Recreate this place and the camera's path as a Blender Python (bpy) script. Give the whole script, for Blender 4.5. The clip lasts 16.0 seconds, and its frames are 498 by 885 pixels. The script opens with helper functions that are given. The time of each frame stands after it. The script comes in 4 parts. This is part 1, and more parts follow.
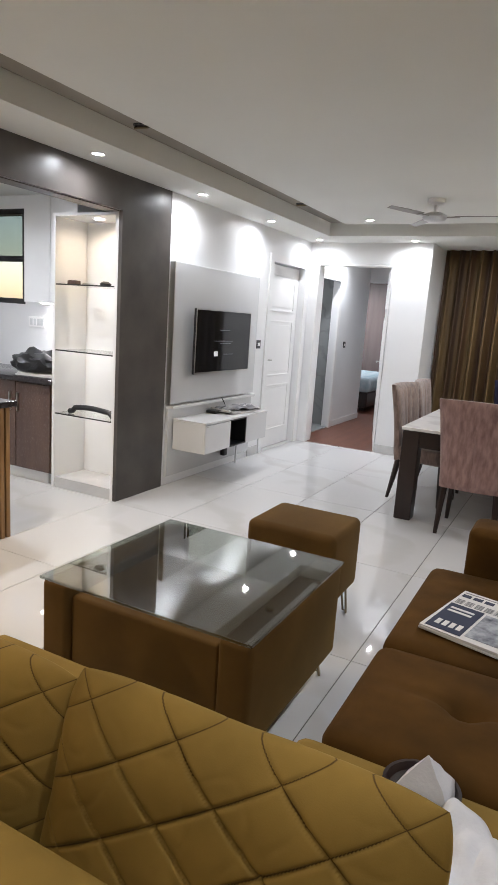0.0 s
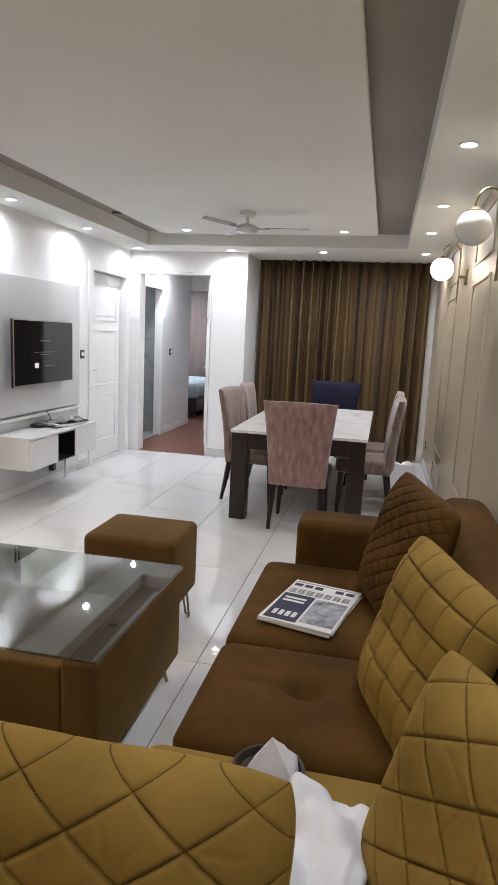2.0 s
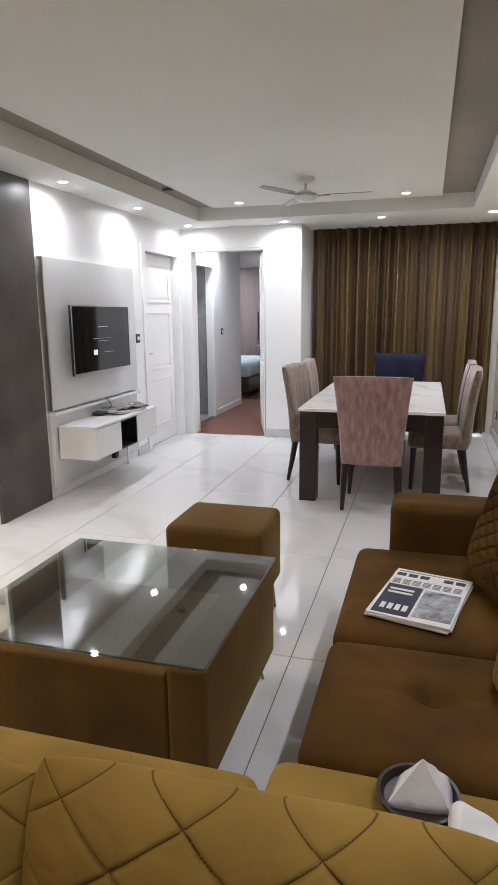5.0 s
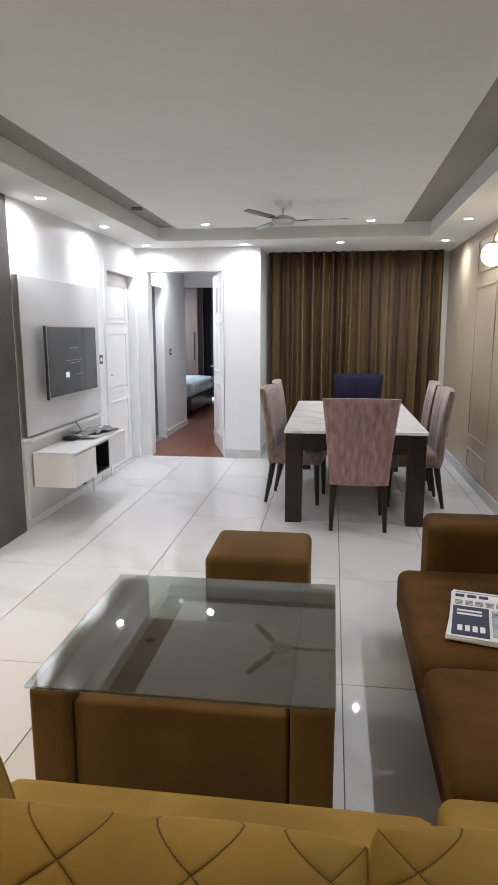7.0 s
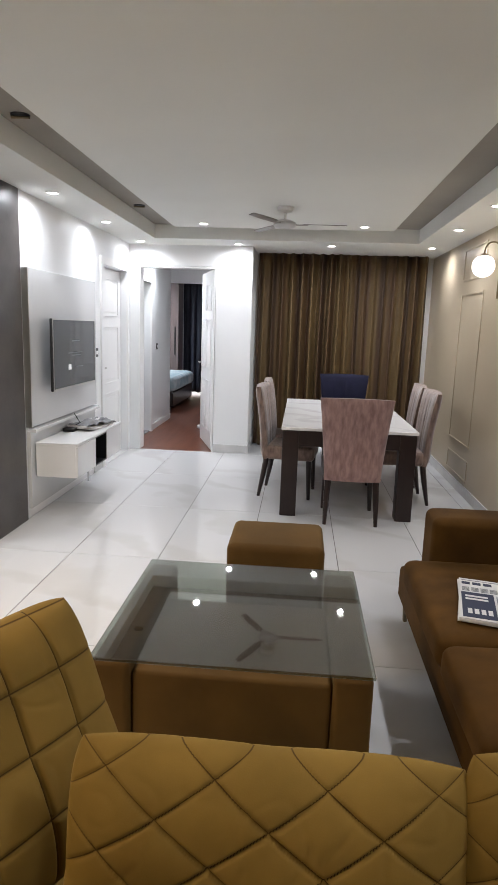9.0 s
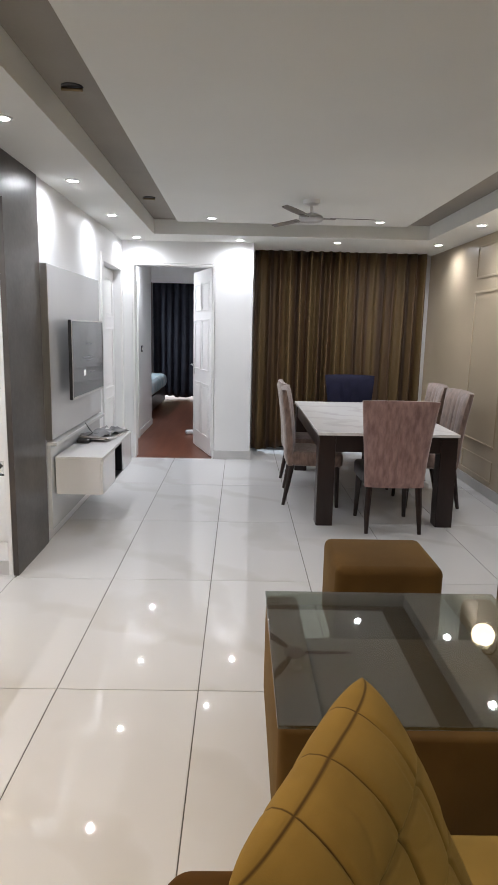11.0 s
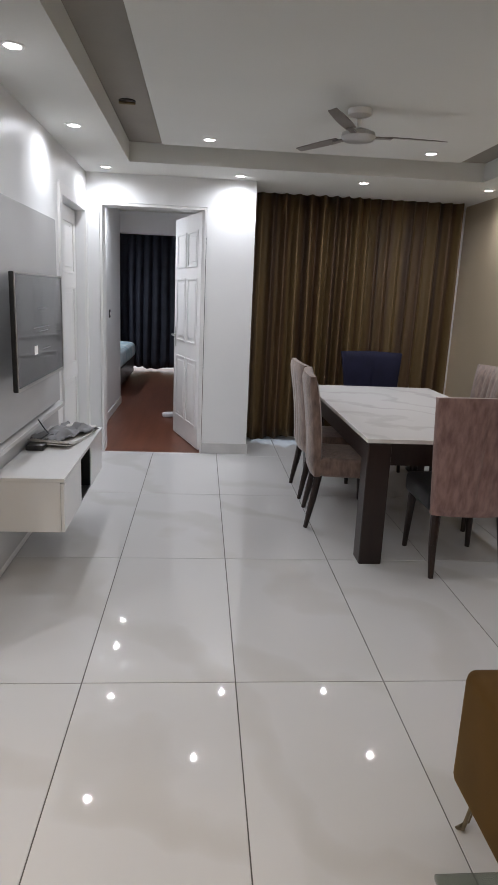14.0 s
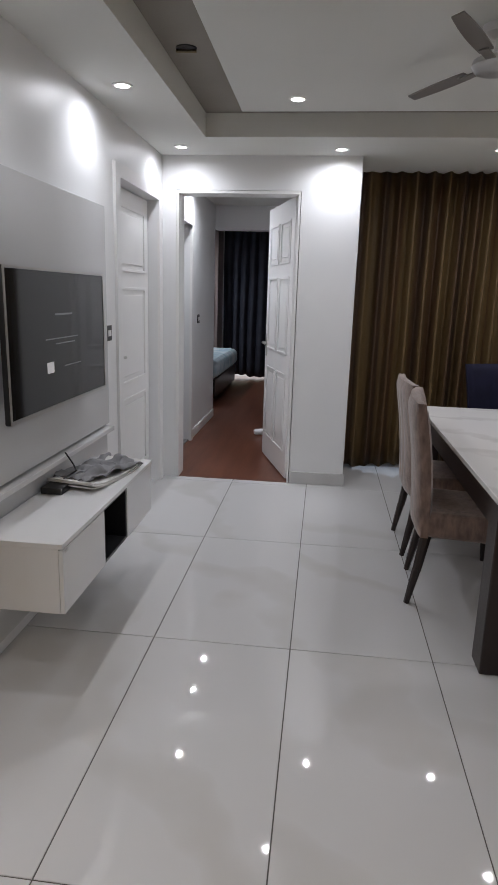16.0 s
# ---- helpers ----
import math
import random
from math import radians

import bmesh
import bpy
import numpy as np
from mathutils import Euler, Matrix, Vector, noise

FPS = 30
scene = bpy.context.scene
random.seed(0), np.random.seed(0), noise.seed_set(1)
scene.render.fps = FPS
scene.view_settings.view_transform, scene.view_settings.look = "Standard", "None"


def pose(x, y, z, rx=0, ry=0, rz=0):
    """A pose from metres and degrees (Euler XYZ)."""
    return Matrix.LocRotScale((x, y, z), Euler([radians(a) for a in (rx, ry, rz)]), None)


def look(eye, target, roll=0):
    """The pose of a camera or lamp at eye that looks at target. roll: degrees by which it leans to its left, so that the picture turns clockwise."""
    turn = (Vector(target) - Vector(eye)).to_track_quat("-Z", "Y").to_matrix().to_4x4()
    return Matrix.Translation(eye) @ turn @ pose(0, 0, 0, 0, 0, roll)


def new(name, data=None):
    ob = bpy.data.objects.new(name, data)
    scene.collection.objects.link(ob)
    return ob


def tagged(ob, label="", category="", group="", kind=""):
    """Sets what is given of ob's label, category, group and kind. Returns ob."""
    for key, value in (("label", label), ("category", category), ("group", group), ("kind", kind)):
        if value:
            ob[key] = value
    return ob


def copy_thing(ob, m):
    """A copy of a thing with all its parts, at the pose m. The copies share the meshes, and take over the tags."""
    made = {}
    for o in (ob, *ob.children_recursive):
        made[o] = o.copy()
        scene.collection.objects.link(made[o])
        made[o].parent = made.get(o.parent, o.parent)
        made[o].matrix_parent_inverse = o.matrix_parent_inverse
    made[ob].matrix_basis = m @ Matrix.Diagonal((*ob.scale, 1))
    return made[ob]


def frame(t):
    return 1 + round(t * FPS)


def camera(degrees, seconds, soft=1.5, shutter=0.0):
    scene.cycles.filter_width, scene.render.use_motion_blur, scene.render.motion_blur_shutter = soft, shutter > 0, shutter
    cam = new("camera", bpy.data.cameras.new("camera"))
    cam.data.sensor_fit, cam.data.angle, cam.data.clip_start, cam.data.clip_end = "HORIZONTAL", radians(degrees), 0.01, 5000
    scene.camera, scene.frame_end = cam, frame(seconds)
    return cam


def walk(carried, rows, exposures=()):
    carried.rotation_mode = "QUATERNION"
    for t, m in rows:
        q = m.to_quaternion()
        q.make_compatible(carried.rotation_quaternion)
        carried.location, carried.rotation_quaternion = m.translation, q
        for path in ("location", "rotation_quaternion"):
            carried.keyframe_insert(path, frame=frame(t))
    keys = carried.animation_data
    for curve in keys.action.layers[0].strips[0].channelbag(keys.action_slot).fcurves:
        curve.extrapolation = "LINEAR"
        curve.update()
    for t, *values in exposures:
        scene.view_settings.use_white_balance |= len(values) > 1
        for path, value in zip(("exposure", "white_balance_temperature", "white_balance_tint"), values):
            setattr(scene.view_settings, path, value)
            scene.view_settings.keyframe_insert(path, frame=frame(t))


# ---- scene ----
cam = camera(43.5, 16.0)
PATH = [
    (0, (0.222, 0.328, 1.502), (-0.674, 2.074, 1.115), 3.9),
    (0.5, (0.234, 0.336, 1.506), (-0.505, 2.155, 1.125), 2.7),
    (1, (0.241, 0.314, 1.509), (-0.285, 2.213, 1.169), 2.7),
    (1.5, (0.238, 0.303, 1.507), (-0.167, 2.235, 1.187), 2.8),
    (2, (0.243, 0.298, 1.512), (-0.159, 2.228, 1.176), 2.7),
    (2.5, (0.242, 0.303, 1.516), (-0.118, 2.243, 1.186), 2.2),
    (3, (0.236, 0.304, 1.511), (-0.094, 2.25, 1.184), 2.6),
    (3.5, (0.202, 0.308, 1.513), (-0.04, 2.265, 1.183), 2.9),
    (4, (0.166, 0.328, 1.5), (-0.086, 2.27, 1.092), 1.6),
    (4.5, (0.116, 0.44, 1.493), (-0.423, 2.319, 1.073), -0.6),
    (7, (-0.568, 0.369, 1.525), (-0.83, 2.321, 1.172), -0.1),
    (7.5, (-0.684, 0.251, 1.556), (-0.752, 2.211, 1.165), 0.4),
    (8, (-0.772, 0.19, 1.556), (-0.855, 2.148, 1.164), 0.2),
    (8.5, (-0.786, 0.208, 1.565), (-0.95, 2.16, 1.176), 0.6),
    (9, (-0.817, 0.163, 1.552), (-0.967, 2.124, 1.187), 1.9),
    (11.5, (-1.7, 0.609, 1.526), (-1.619, 2.576, 1.172), 0.9),
    (12, (-1.772, 0.796, 1.549), (-1.638, 2.768, 1.247), 1.4),
    (12.5, (-1.84, 1.071, 1.512), (-1.615, 3.026, 1.156), 3.1),
    (13, (-1.9, 1.333, 1.531), (-1.597, 3.259, 1.084), 2.3),
    (13.5, (-1.886, 1.61, 1.489), (-1.663, 3.54, 1.017), 0.1),
    (14, (-1.874, 1.898, 1.505), (-1.714, 3.837, 1.044), 2.5),
    (14.5, (-1.828, 2.133, 1.538), (-1.676, 4.076, 1.092), 2.8),
    (15, (-1.826, 2.356, 1.506), (-1.958, 4.29, 1.011), 0.9),
    (15.5, (-1.687, 2.639, 1.5), (-1.936, 4.546, 0.953), 0.7),
    (16, (-1.639, 2.854, 1.49), (-1.855, 4.787, 1.027), 1.7),
]
walk(cam, [(t, look(eye, target, roll)) for t, eye, target, roll in PATH], [(0, -0.12, 6450, 14), (3, 0.0, 6450, 15), (9.2, -0.04, 6400, 14), (11.3, -0.36, 6450, 14), (12.5, -0.56, 6450, 15), (14.5, -0.84, 6450, 15), (16, -1.06, 6450, 16)])


# ---- light ----
world = bpy.data.worlds.new("sky")
scene.world = world
world.use_nodes = True
sky = world.node_tree.nodes.new("ShaderNodeTexSky")
sky.sky_type, sky.sun_disc, sky.sun_elevation, sky.sun_rotation = "NISHITA", False, radians(38), radians(346)
world.node_tree.links.new(sky.outputs[0], world.node_tree.nodes["Background"].inputs[0])
world.node_tree.nodes["Background"].inputs[1].default_value = 0.15
sun = bpy.data.lights.new("sun", "SUN")
sun.energy, sun.angle, sun.color = 4.0, radians(0.5), (1.0, 0.95, 0.86)
new("sun", sun).matrix_world = look((0, 0, 0), (0.25, -1.0, -0.8))
DOWN_W, WARM, COOL = 34.0, (1.0, 0.78, 0.48), (0.90, 0.955, 1.0)


def spot(x, y, z, watts, colour, size=172):
    lamp = bpy.data.lights.new("downlight_lamp", "SPOT")
    lamp.energy, lamp.color, lamp.spot_size, lamp.spot_blend, lamp.shadow_soft_size = watts, colour, radians(size), 1.0, 0.014
    new("downlight_lamp", lamp).matrix_world = pose(x, y, z)


# ---- materials ----
def material(name, colour, rough=0.5, metal=0.0, **more):
    m = bpy.data.materials.new(name)
    m.use_nodes = True
    p = m.node_tree.nodes["Principled BSDF"]
    p.inputs["Base Color"].default_value = (*colour, 1)
    p.inputs["Roughness"].default_value, p.inputs["Metallic"].default_value = rough, metal
    for key, value in more.items():
        p.inputs[key.replace("_", " ")].default_value = value
    return m


def varied(name, a, b, scale=4.0, rough=(0.4, 0.6), bump=0.1, fine=60.0, stretch=(1, 1, 1), metal=0.0, per_piece=0.0, detail=5.0, **more):
    """Two colours mixed by broad noise, fine relief from a smaller one."""
    m = material(name, a, rough[0], metal, **more)
    t = m.node_tree
    N, L, p = t.nodes.new, t.links.new, t.nodes["Principled BSDF"]
    tc, mp = N("ShaderNodeTexCoord"), N("ShaderNodeMapping")
    mp.inputs["Scale"].default_value = stretch
    L(tc.outputs["Object"], mp.inputs["Vector"])
    n1, n2 = N("ShaderNodeTexNoise"), N("ShaderNodeTexNoise")
    n1.inputs["Scale"].default_value, n1.inputs["Detail"].default_value = scale, detail
    n2.inputs["Scale"].default_value, n2.inputs["Detail"].default_value = fine, 3
    L(mp.outputs[0], n1.inputs["Vector"])
    L(mp.outputs[0], n2.inputs["Vector"])
    r = N("ShaderNodeValToRGB")
    r.color_ramp.elements[0].position, r.color_ramp.elements[1].position = 0.35, 0.68
    r.color_ramp.elements[0].color, r.color_ramp.elements[1].color = (*a, 1), (*b, 1)
    L(n1.outputs[0], r.inputs[0])
    out = r.outputs[0]
    if per_piece:
        oi, hs = N("ShaderNodeObjectInfo"), N("ShaderNodeHueSaturation")
        mr = N("ShaderNodeMapRange")
        mr.inputs["To Min"].default_value, mr.inputs["To Max"].default_value = 1 - per_piece, 1 + per_piece
        L(oi.outputs["Random"], mr.inputs["Value"])
        L(mr.outputs[0], hs.inputs["Value"])
        L(out, hs.inputs["Color"])
        out = hs.outputs[0]
    L(out, p.inputs["Base Color"])
    q = N("ShaderNodeMapRange")
    q.inputs["To Min"].default_value, q.inputs["To Max"].default_value = rough
    L(n2.outputs[0], q.inputs["Value"])
    L(q.outputs[0], p.inputs["Roughness"])
    if bump:
        b_ = N("ShaderNodeBump")
        b_.inputs["Strength"].default_value, b_.inputs["Distance"].default_value = bump, 0.004
        L(n2.outputs[0], b_.inputs["Height"])
        L(b_.outputs[0], p.inputs["Normal"])
    return m


def marble(name, base, vein, rough, scale, per_piece=0.0):
    m = material(name, base, rough)
    t = m.node_tree
    N, L, p = t.nodes.new, t.links.new, t.nodes["Principled BSDF"]
    tc, w, n, r = N("ShaderNodeTexCoord"), N("ShaderNodeTexWave"), N("ShaderNodeTexNoise"), N("ShaderNodeValToRGB")
    oi, ad = N("ShaderNodeObjectInfo"), N("ShaderNodeVectorMath")
    ad.operation = "MULTIPLY_ADD"
    ad.inputs[1].default_value = (37, 53, 11)
    L(oi.outputs["Random"], ad.inputs[0])
    L(tc.outputs["Object"], ad.inputs[2])
    w.bands_direction = "DIAGONAL"
    w.inputs["Scale"].default_value, w.inputs["Distortion"].default_value = scale, 9
    w.inputs["Detail"].default_value, w.inputs["Detail Scale"].default_value = 4, 1.3
    n.inputs["Scale"].default_value, n.inputs["Detail"].default_value = scale * 2.2, 6
    L(ad.outputs[0], w.inputs["Vector"])
    L(ad.outputs[0], n.inputs["Vector"])
    e = r.color_ramp.elements
    e[0].position, e[1].position = 0.0, 0.16
    e[0].color, e[1].color = (*vein, 1), (*base, 1)
    L(w.outputs[1], r.inputs[0])
    mix = N("ShaderNodeMix")
    mix.data_type = "RGBA"
    L(n.outputs[0], mix.inputs["Factor"])
    mix.inputs[6].default_value = (*base, 1)
    L(r.outputs[0], mix.inputs[7])
    L(mix.outputs[2], p.inputs["Base Color"])
    return m


def striped(name, stops, width, rough=0.5, **more):
    """Upright stripes that repeat along x, with a fine weave."""
    m = material(name, stops[0][1], rough, **more)
    t = m.node_tree
    N, L, p = t.nodes.new, t.links.new, t.nodes["Principled BSDF"]
    tc, sp, mul, fr, r = N("ShaderNodeTexCoord"), N("ShaderNodeSeparateXYZ"), N("ShaderNodeMath"), N("ShaderNodeMath"), N("ShaderNodeValToRGB")
    mul.operation, fr.operation = "MULTIPLY", "FRACT"
    mul.inputs[1].default_value = 1 / width
    L(tc.outputs["Object"], sp.inputs[0])
    L(sp.outputs[0], mul.inputs[0])
    L(mul.outputs[0], fr.inputs[0])
    L(fr.outputs[0], r.inputs[0])
    e = r.color_ramp.elements
    while len(e) < len(stops):
        e.new(0.5)
    for k, (pos, col) in enumerate(stops):
        e[k].position, e[k].color = pos, (*col, 1)
    n = N("ShaderNodeTexNoise")
    n.inputs["Scale"].default_value = 350
    b_ = N("ShaderNodeBump")
    b_.inputs["Strength"].default_value, b_.inputs["Distance"].default_value = 0.2, 0.002
    L(n.outputs[0], b_.inputs["Height"])
    L(b_.outputs[0], p.inputs["Normal"])
    L(r.outputs[0], p.inputs["Base Color"])
    return m


FLAT = 1.45  # the diamonds are wider than high


def quilt_material(source, name, cell, diamond):
    """The same cloth with dark stitched seams that follow the quilting."""
    m = source.copy()
    m.name = name
    t = m.node_tree
    N, L, p = t.nodes.new, t.links.new, t.nodes["Principled BSDF"]
    tc, sp = N("ShaderNodeTexCoord"), N("ShaderNodeSeparateXYZ")
    L(tc.outputs["Object"], sp.inputs[0])

    def op(kind, a, b=None):
        n = N("ShaderNodeMath")
        n.operation = kind
        for k, v in enumerate((a, b)):
            if v is None:
                continue
            if isinstance(v, (int, float)):
                n.inputs[k].default_value = v
            else:
                L(v, n.inputs[k])
        return n.outputs[0]

    x, z = sp.outputs[0], (op("MULTIPLY", sp.outputs[2], FLAT) if diamond else sp.outputs[2])
    pairs = (op("ADD", x, z), op("SUBTRACT", x, z)) if diamond else (x, z)
    period = cell * 1.414 if diamond else cell
    near = [op("MULTIPLY", op("ABSOLUTE", op("SUBTRACT", op("DIVIDE", q, period), op("ROUND", op("DIVIDE", q, period)))), period) for q in pairs]
    gap = op("MINIMUM", near[0], near[1])
    mr = N("ShaderNodeMapRange")
    mr.inputs["From Min"].default_value, mr.inputs["From Max"].default_value = 0.0005, 0.0026
    L(gap, mr.inputs["Value"])
    mix = N("ShaderNodeMix")
    mix.data_type = "RGBA"
    mix.inputs[6].default_value = (0.075, 0.041, 0.010, 1)
    L(p.inputs["Base Color"].links[0].from_socket, mix.inputs[7])
    L(mr.outputs[0], mix.inputs["Factor"])
    L(mix.outputs[2], p.inputs["Base Color"])
    return m


def glowing(name, colour, strength):
    return material(name, colour, 0.4, Emission_Color=(*colour, 1), Emission_Strength=strength)


PAINT = varied("white_wall_paint", (0.80, 0.80, 0.80), (0.75, 0.755, 0.76), 1.2, (0.32, 0.48), 0.05, 90)
CEIL = varied("ceiling_paint", (0.73, 0.735, 0.70), (0.69, 0.695, 0.665), 0.8, (0.7, 0.85), 0.04, 80)
BAND = varied("taupe_ceiling_band_paint", (0.30, 0.275, 0.24), (0.26, 0.24, 0.21), 1.5, (0.6, 0.75), 0.04, 80)
TAUPE = varied("taupe_satin_wall_paint", (0.47, 0.385, 0.275), (0.42, 0.345, 0.245), 1.1, (0.28, 0.4), 0.05, 70)
DOORW = varied("white_door_enamel", (0.82, 0.81, 0.80), (0.77, 0.765, 0.76), 2.0, (0.25, 0.35), 0.03, 60)
GLOSSW = varied("white_gloss_laminate", (0.80, 0.80, 0.80), (0.76, 0.76, 0.765), 1.0, (0.12, 0.2), 0.0, 40)
PANELG = varied("pale_grey_gloss_laminate", (0.66, 0.665, 0.67), (0.61, 0.615, 0.62), 1.0, (0.14, 0.22), 0.0, 40)
PORTAL = varied("dark_stone_laminate", (0.06, 0.052, 0.048), (0.10, 0.088, 0.08), 3.0, (0.28, 0.42), 0.04, 30)
TILE = marble("polished_marble_tile", (0.595, 0.59, 0.585), (0.51, 0.495, 0.47), 0.026, 0.5)
GROUT = material("dark_grout", (0.12, 0.11, 0.10), 0.8)
MARBLE = marble("white_marble_top", (0.80, 0.78, 0.76), (0.60, 0.57, 0.55), 0.15, 1.1)
SKIRT = varied("pale_stone_skirting", (0.62, 0.61, 0.60), (0.55, 0.545, 0.54), 5.0, (0.2, 0.3), 0.02, 50)
REDWOOD = varied("red_brown_wood_floor", (0.17, 0.062, 0.035), (0.11, 0.037, 0.022), 2.0, (0.25, 0.4), 0.05, 60, stretch=(6, 0.7, 1))
DARKWOOD = varied("dark_espresso_wood", (0.014, 0.007, 0.006), (0.024, 0.012, 0.009), 3.0, (0.25, 0.4), 0.05, 60, stretch=(4, 4, 0.6))
BROWNLAM = varied("walnut_brown_laminate", (0.12, 0.075, 0.06), (0.085, 0.052, 0.042), 2.0, (0.2, 0.32), 0.03, 60, stretch=(4, 4, 0.5))
OAK = varied("golden_oak_veneer", (0.36, 0.20, 0.075), (0.27, 0.14, 0.05), 2.5, (0.3, 0.42), 0.06, 60, stretch=(5, 5, 0.5))
GRANITE = varied("black_granite", (0.018, 0.016, 0.018), (0.05, 0.042, 0.045), 60, (0.08, 0.16), 0.0, 90)
OLIVEV = varied("olive_brown_velvet", (0.082, 0.043, 0.011), (0.135, 0.072, 0.018), 2.5, (0.7, 0.9), 0.07, 420, Specular_IOR_Level=0.15, Sheen_Weight=0.15, Sheen_Roughness=0.35, Sheen_Tint=(0.85, 0.6, 0.2, 1))
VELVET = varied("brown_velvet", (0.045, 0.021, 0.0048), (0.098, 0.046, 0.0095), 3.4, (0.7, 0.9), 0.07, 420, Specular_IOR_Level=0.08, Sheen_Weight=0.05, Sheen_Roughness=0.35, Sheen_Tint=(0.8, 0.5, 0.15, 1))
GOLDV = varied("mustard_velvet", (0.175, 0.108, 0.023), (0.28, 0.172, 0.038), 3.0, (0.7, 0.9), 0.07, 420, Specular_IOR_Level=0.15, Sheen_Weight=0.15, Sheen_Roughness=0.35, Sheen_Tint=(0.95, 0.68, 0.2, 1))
MAUVE = varied("dusty_mauve_velvet", (0.33, 0.20, 0.175), (0.185, 0.10, 0.088), 22.0, (0.7, 0.9), 0.35, 160, stretch=(1.5, 1.5, 0.42), Sheen_Weight=0.4)
BEIGEV = varied("taupe_beige_velvet", (0.25, 0.165, 0.13), (0.125, 0.08, 0.064), 24.0, (0.7, 0.9), 0.35, 160, stretch=(1.5, 1.5, 0.55), Sheen_Weight=0.4)
NAVY = varied("navy_cloth", (0.007, 0.007, 0.02), (0.011, 0.011, 0.032), 6.0, (0.7, 0.85), 0.3, 200, Specular_IOR_Level=0.2)
CURT = striped("striped_satin_curtain", [(0.0, (0.060, 0.029, 0.012)), (0.10, (0.075, 0.038, 0.015)), (0.16, (0.125, 0.077, 0.028)), (0.48, (0.115, 0.070, 0.026)), (0.54, (0.065, 0.033, 0.013)), (0.70, (0.040, 0.020, 0.010)), (0.76, (0.110, 0.066, 0.025)), (0.93, (0.085, 0.045, 0.017))], 0.31, 0.55, Sheen_Weight=0.0)
BCURT = varied("charcoal_blue_curtain", (0.022, 0.026, 0.04), (0.035, 0.04, 0.058), 4.0, (0.6, 0.8), 0.2, 200)
STEEL = material("brushed_steel", (0.55, 0.54, 0.52), 0.3, 1.0)
BRASS = material("antique_brass", (0.24, 0.19, 0.12), 0.36, 1.0)
BLACKP = varied("black_plastic", (0.012, 0.012, 0.013), (0.02, 0.02, 0.021), 5, (0.3, 0.45), 0.03, 90)
SCREEN = material("dark_screen_glass", (0.012, 0.013, 0.015), 0.06)
SCRTXT = glowing("screen_text", (0.3, 0.31, 0.33), 0.12)
def thin_glass(name, tint):
    """Flat tinted glass: clear straight through, mirrored by its gloss."""
    m = bpy.data.materials.new(name)
    m.use_nodes = True
    t = m.node_tree
    t.nodes.remove(t.nodes["Principled BSDF"])
    tr, gl, mx, fr = (t.nodes.new("ShaderNode" + k) for k in ("BsdfTransparent", "BsdfGlossy", "MixShader", "LayerWeight"))
    pw, mr = t.nodes.new("ShaderNodeMath"), t.nodes.new("ShaderNodeMapRange")
    pw.operation = "POWER"
    pw.inputs[1].default_value = 3.2
    mr.inputs["To Min"].default_value, mr.inputs["To Max"].default_value = 0.135, 0.85
    tr.inputs[0].default_value = (*tint, 1)
    gl.inputs["Roughness"].default_value = 0.02
    t.links.new(fr.outputs["Facing"], pw.inputs[0])
    t.links.new(pw.outputs[0], mr.inputs["Value"])
    t.links.new(mr.outputs[0], mx.inputs[0])
    t.links.new(tr.outputs[0], mx.inputs[1])
    t.links.new(gl.outputs[0], mx.inputs[2])
    t.links.new(mx.outputs[0], t.nodes["Material Output"].inputs[0])
    return m


SMOKE = thin_glass("smoked_glass", (0.60, 0.64, 0.60))
CLEAR = material("clear_glass", (0.92, 0.96, 0.94), 0.01, Transmission_Weight=1.0, IOR=1.45)
OPALON = glowing("lit_opal_glass", (1.0, 0.93, 0.82), 5.0)
OPALOFF = material("opal_glass", (0.72, 0.72, 0.70), 0.25)
LED = glowing("led_diffuser", (1.0, 0.97, 0.93), 45.0)
FANM = material("brown_bronze_enamel", (0.27, 0.25, 0.235), 0.35, 0.2)
FANG = material("silver_grey_enamel", (0.5, 0.5, 0.49), 0.3, 0.4)
PAPER = varied("newsprint", (0.66, 0.65, 0.63), (0.58, 0.57, 0.56), 12, (0.8, 0.9), 0.1, 90)
INK = material("dark_blue_print", (0.025, 0.03, 0.06), 0.8)
INKG = material("grey_print", (0.22, 0.22, 0.23), 0.8)
PHOTO = varied("grey_newsprint_photo", (0.05, 0.055, 0.075), (0.36, 0.37, 0.40), 22, (0.75, 0.85), 0.05, 90)
TISSUE = varied("white_tissue", (0.68, 0.68, 0.70), (0.60, 0.60, 0.62), 8, (0.85, 0.95), 0.2, 120)
BLUE = varied("pale_blue_bedspread", (0.34, 0.50, 0.58), (0.66, 0.72, 0.76), 5.0, (0.8, 0.9), 0.3, 90)
BATHT = marble("grey_bath_tile", (0.28, 0.29, 0.29), (0.2, 0.2, 0.21), 0.15, 2.0)
PURPLEW = varied("plum_brown_wardrobe", (0.26, 0.20, 0.19), (0.21, 0.16, 0.15), 2.0, (0.3, 0.45), 0.03, 60, stretch=(4, 4, 0.5))


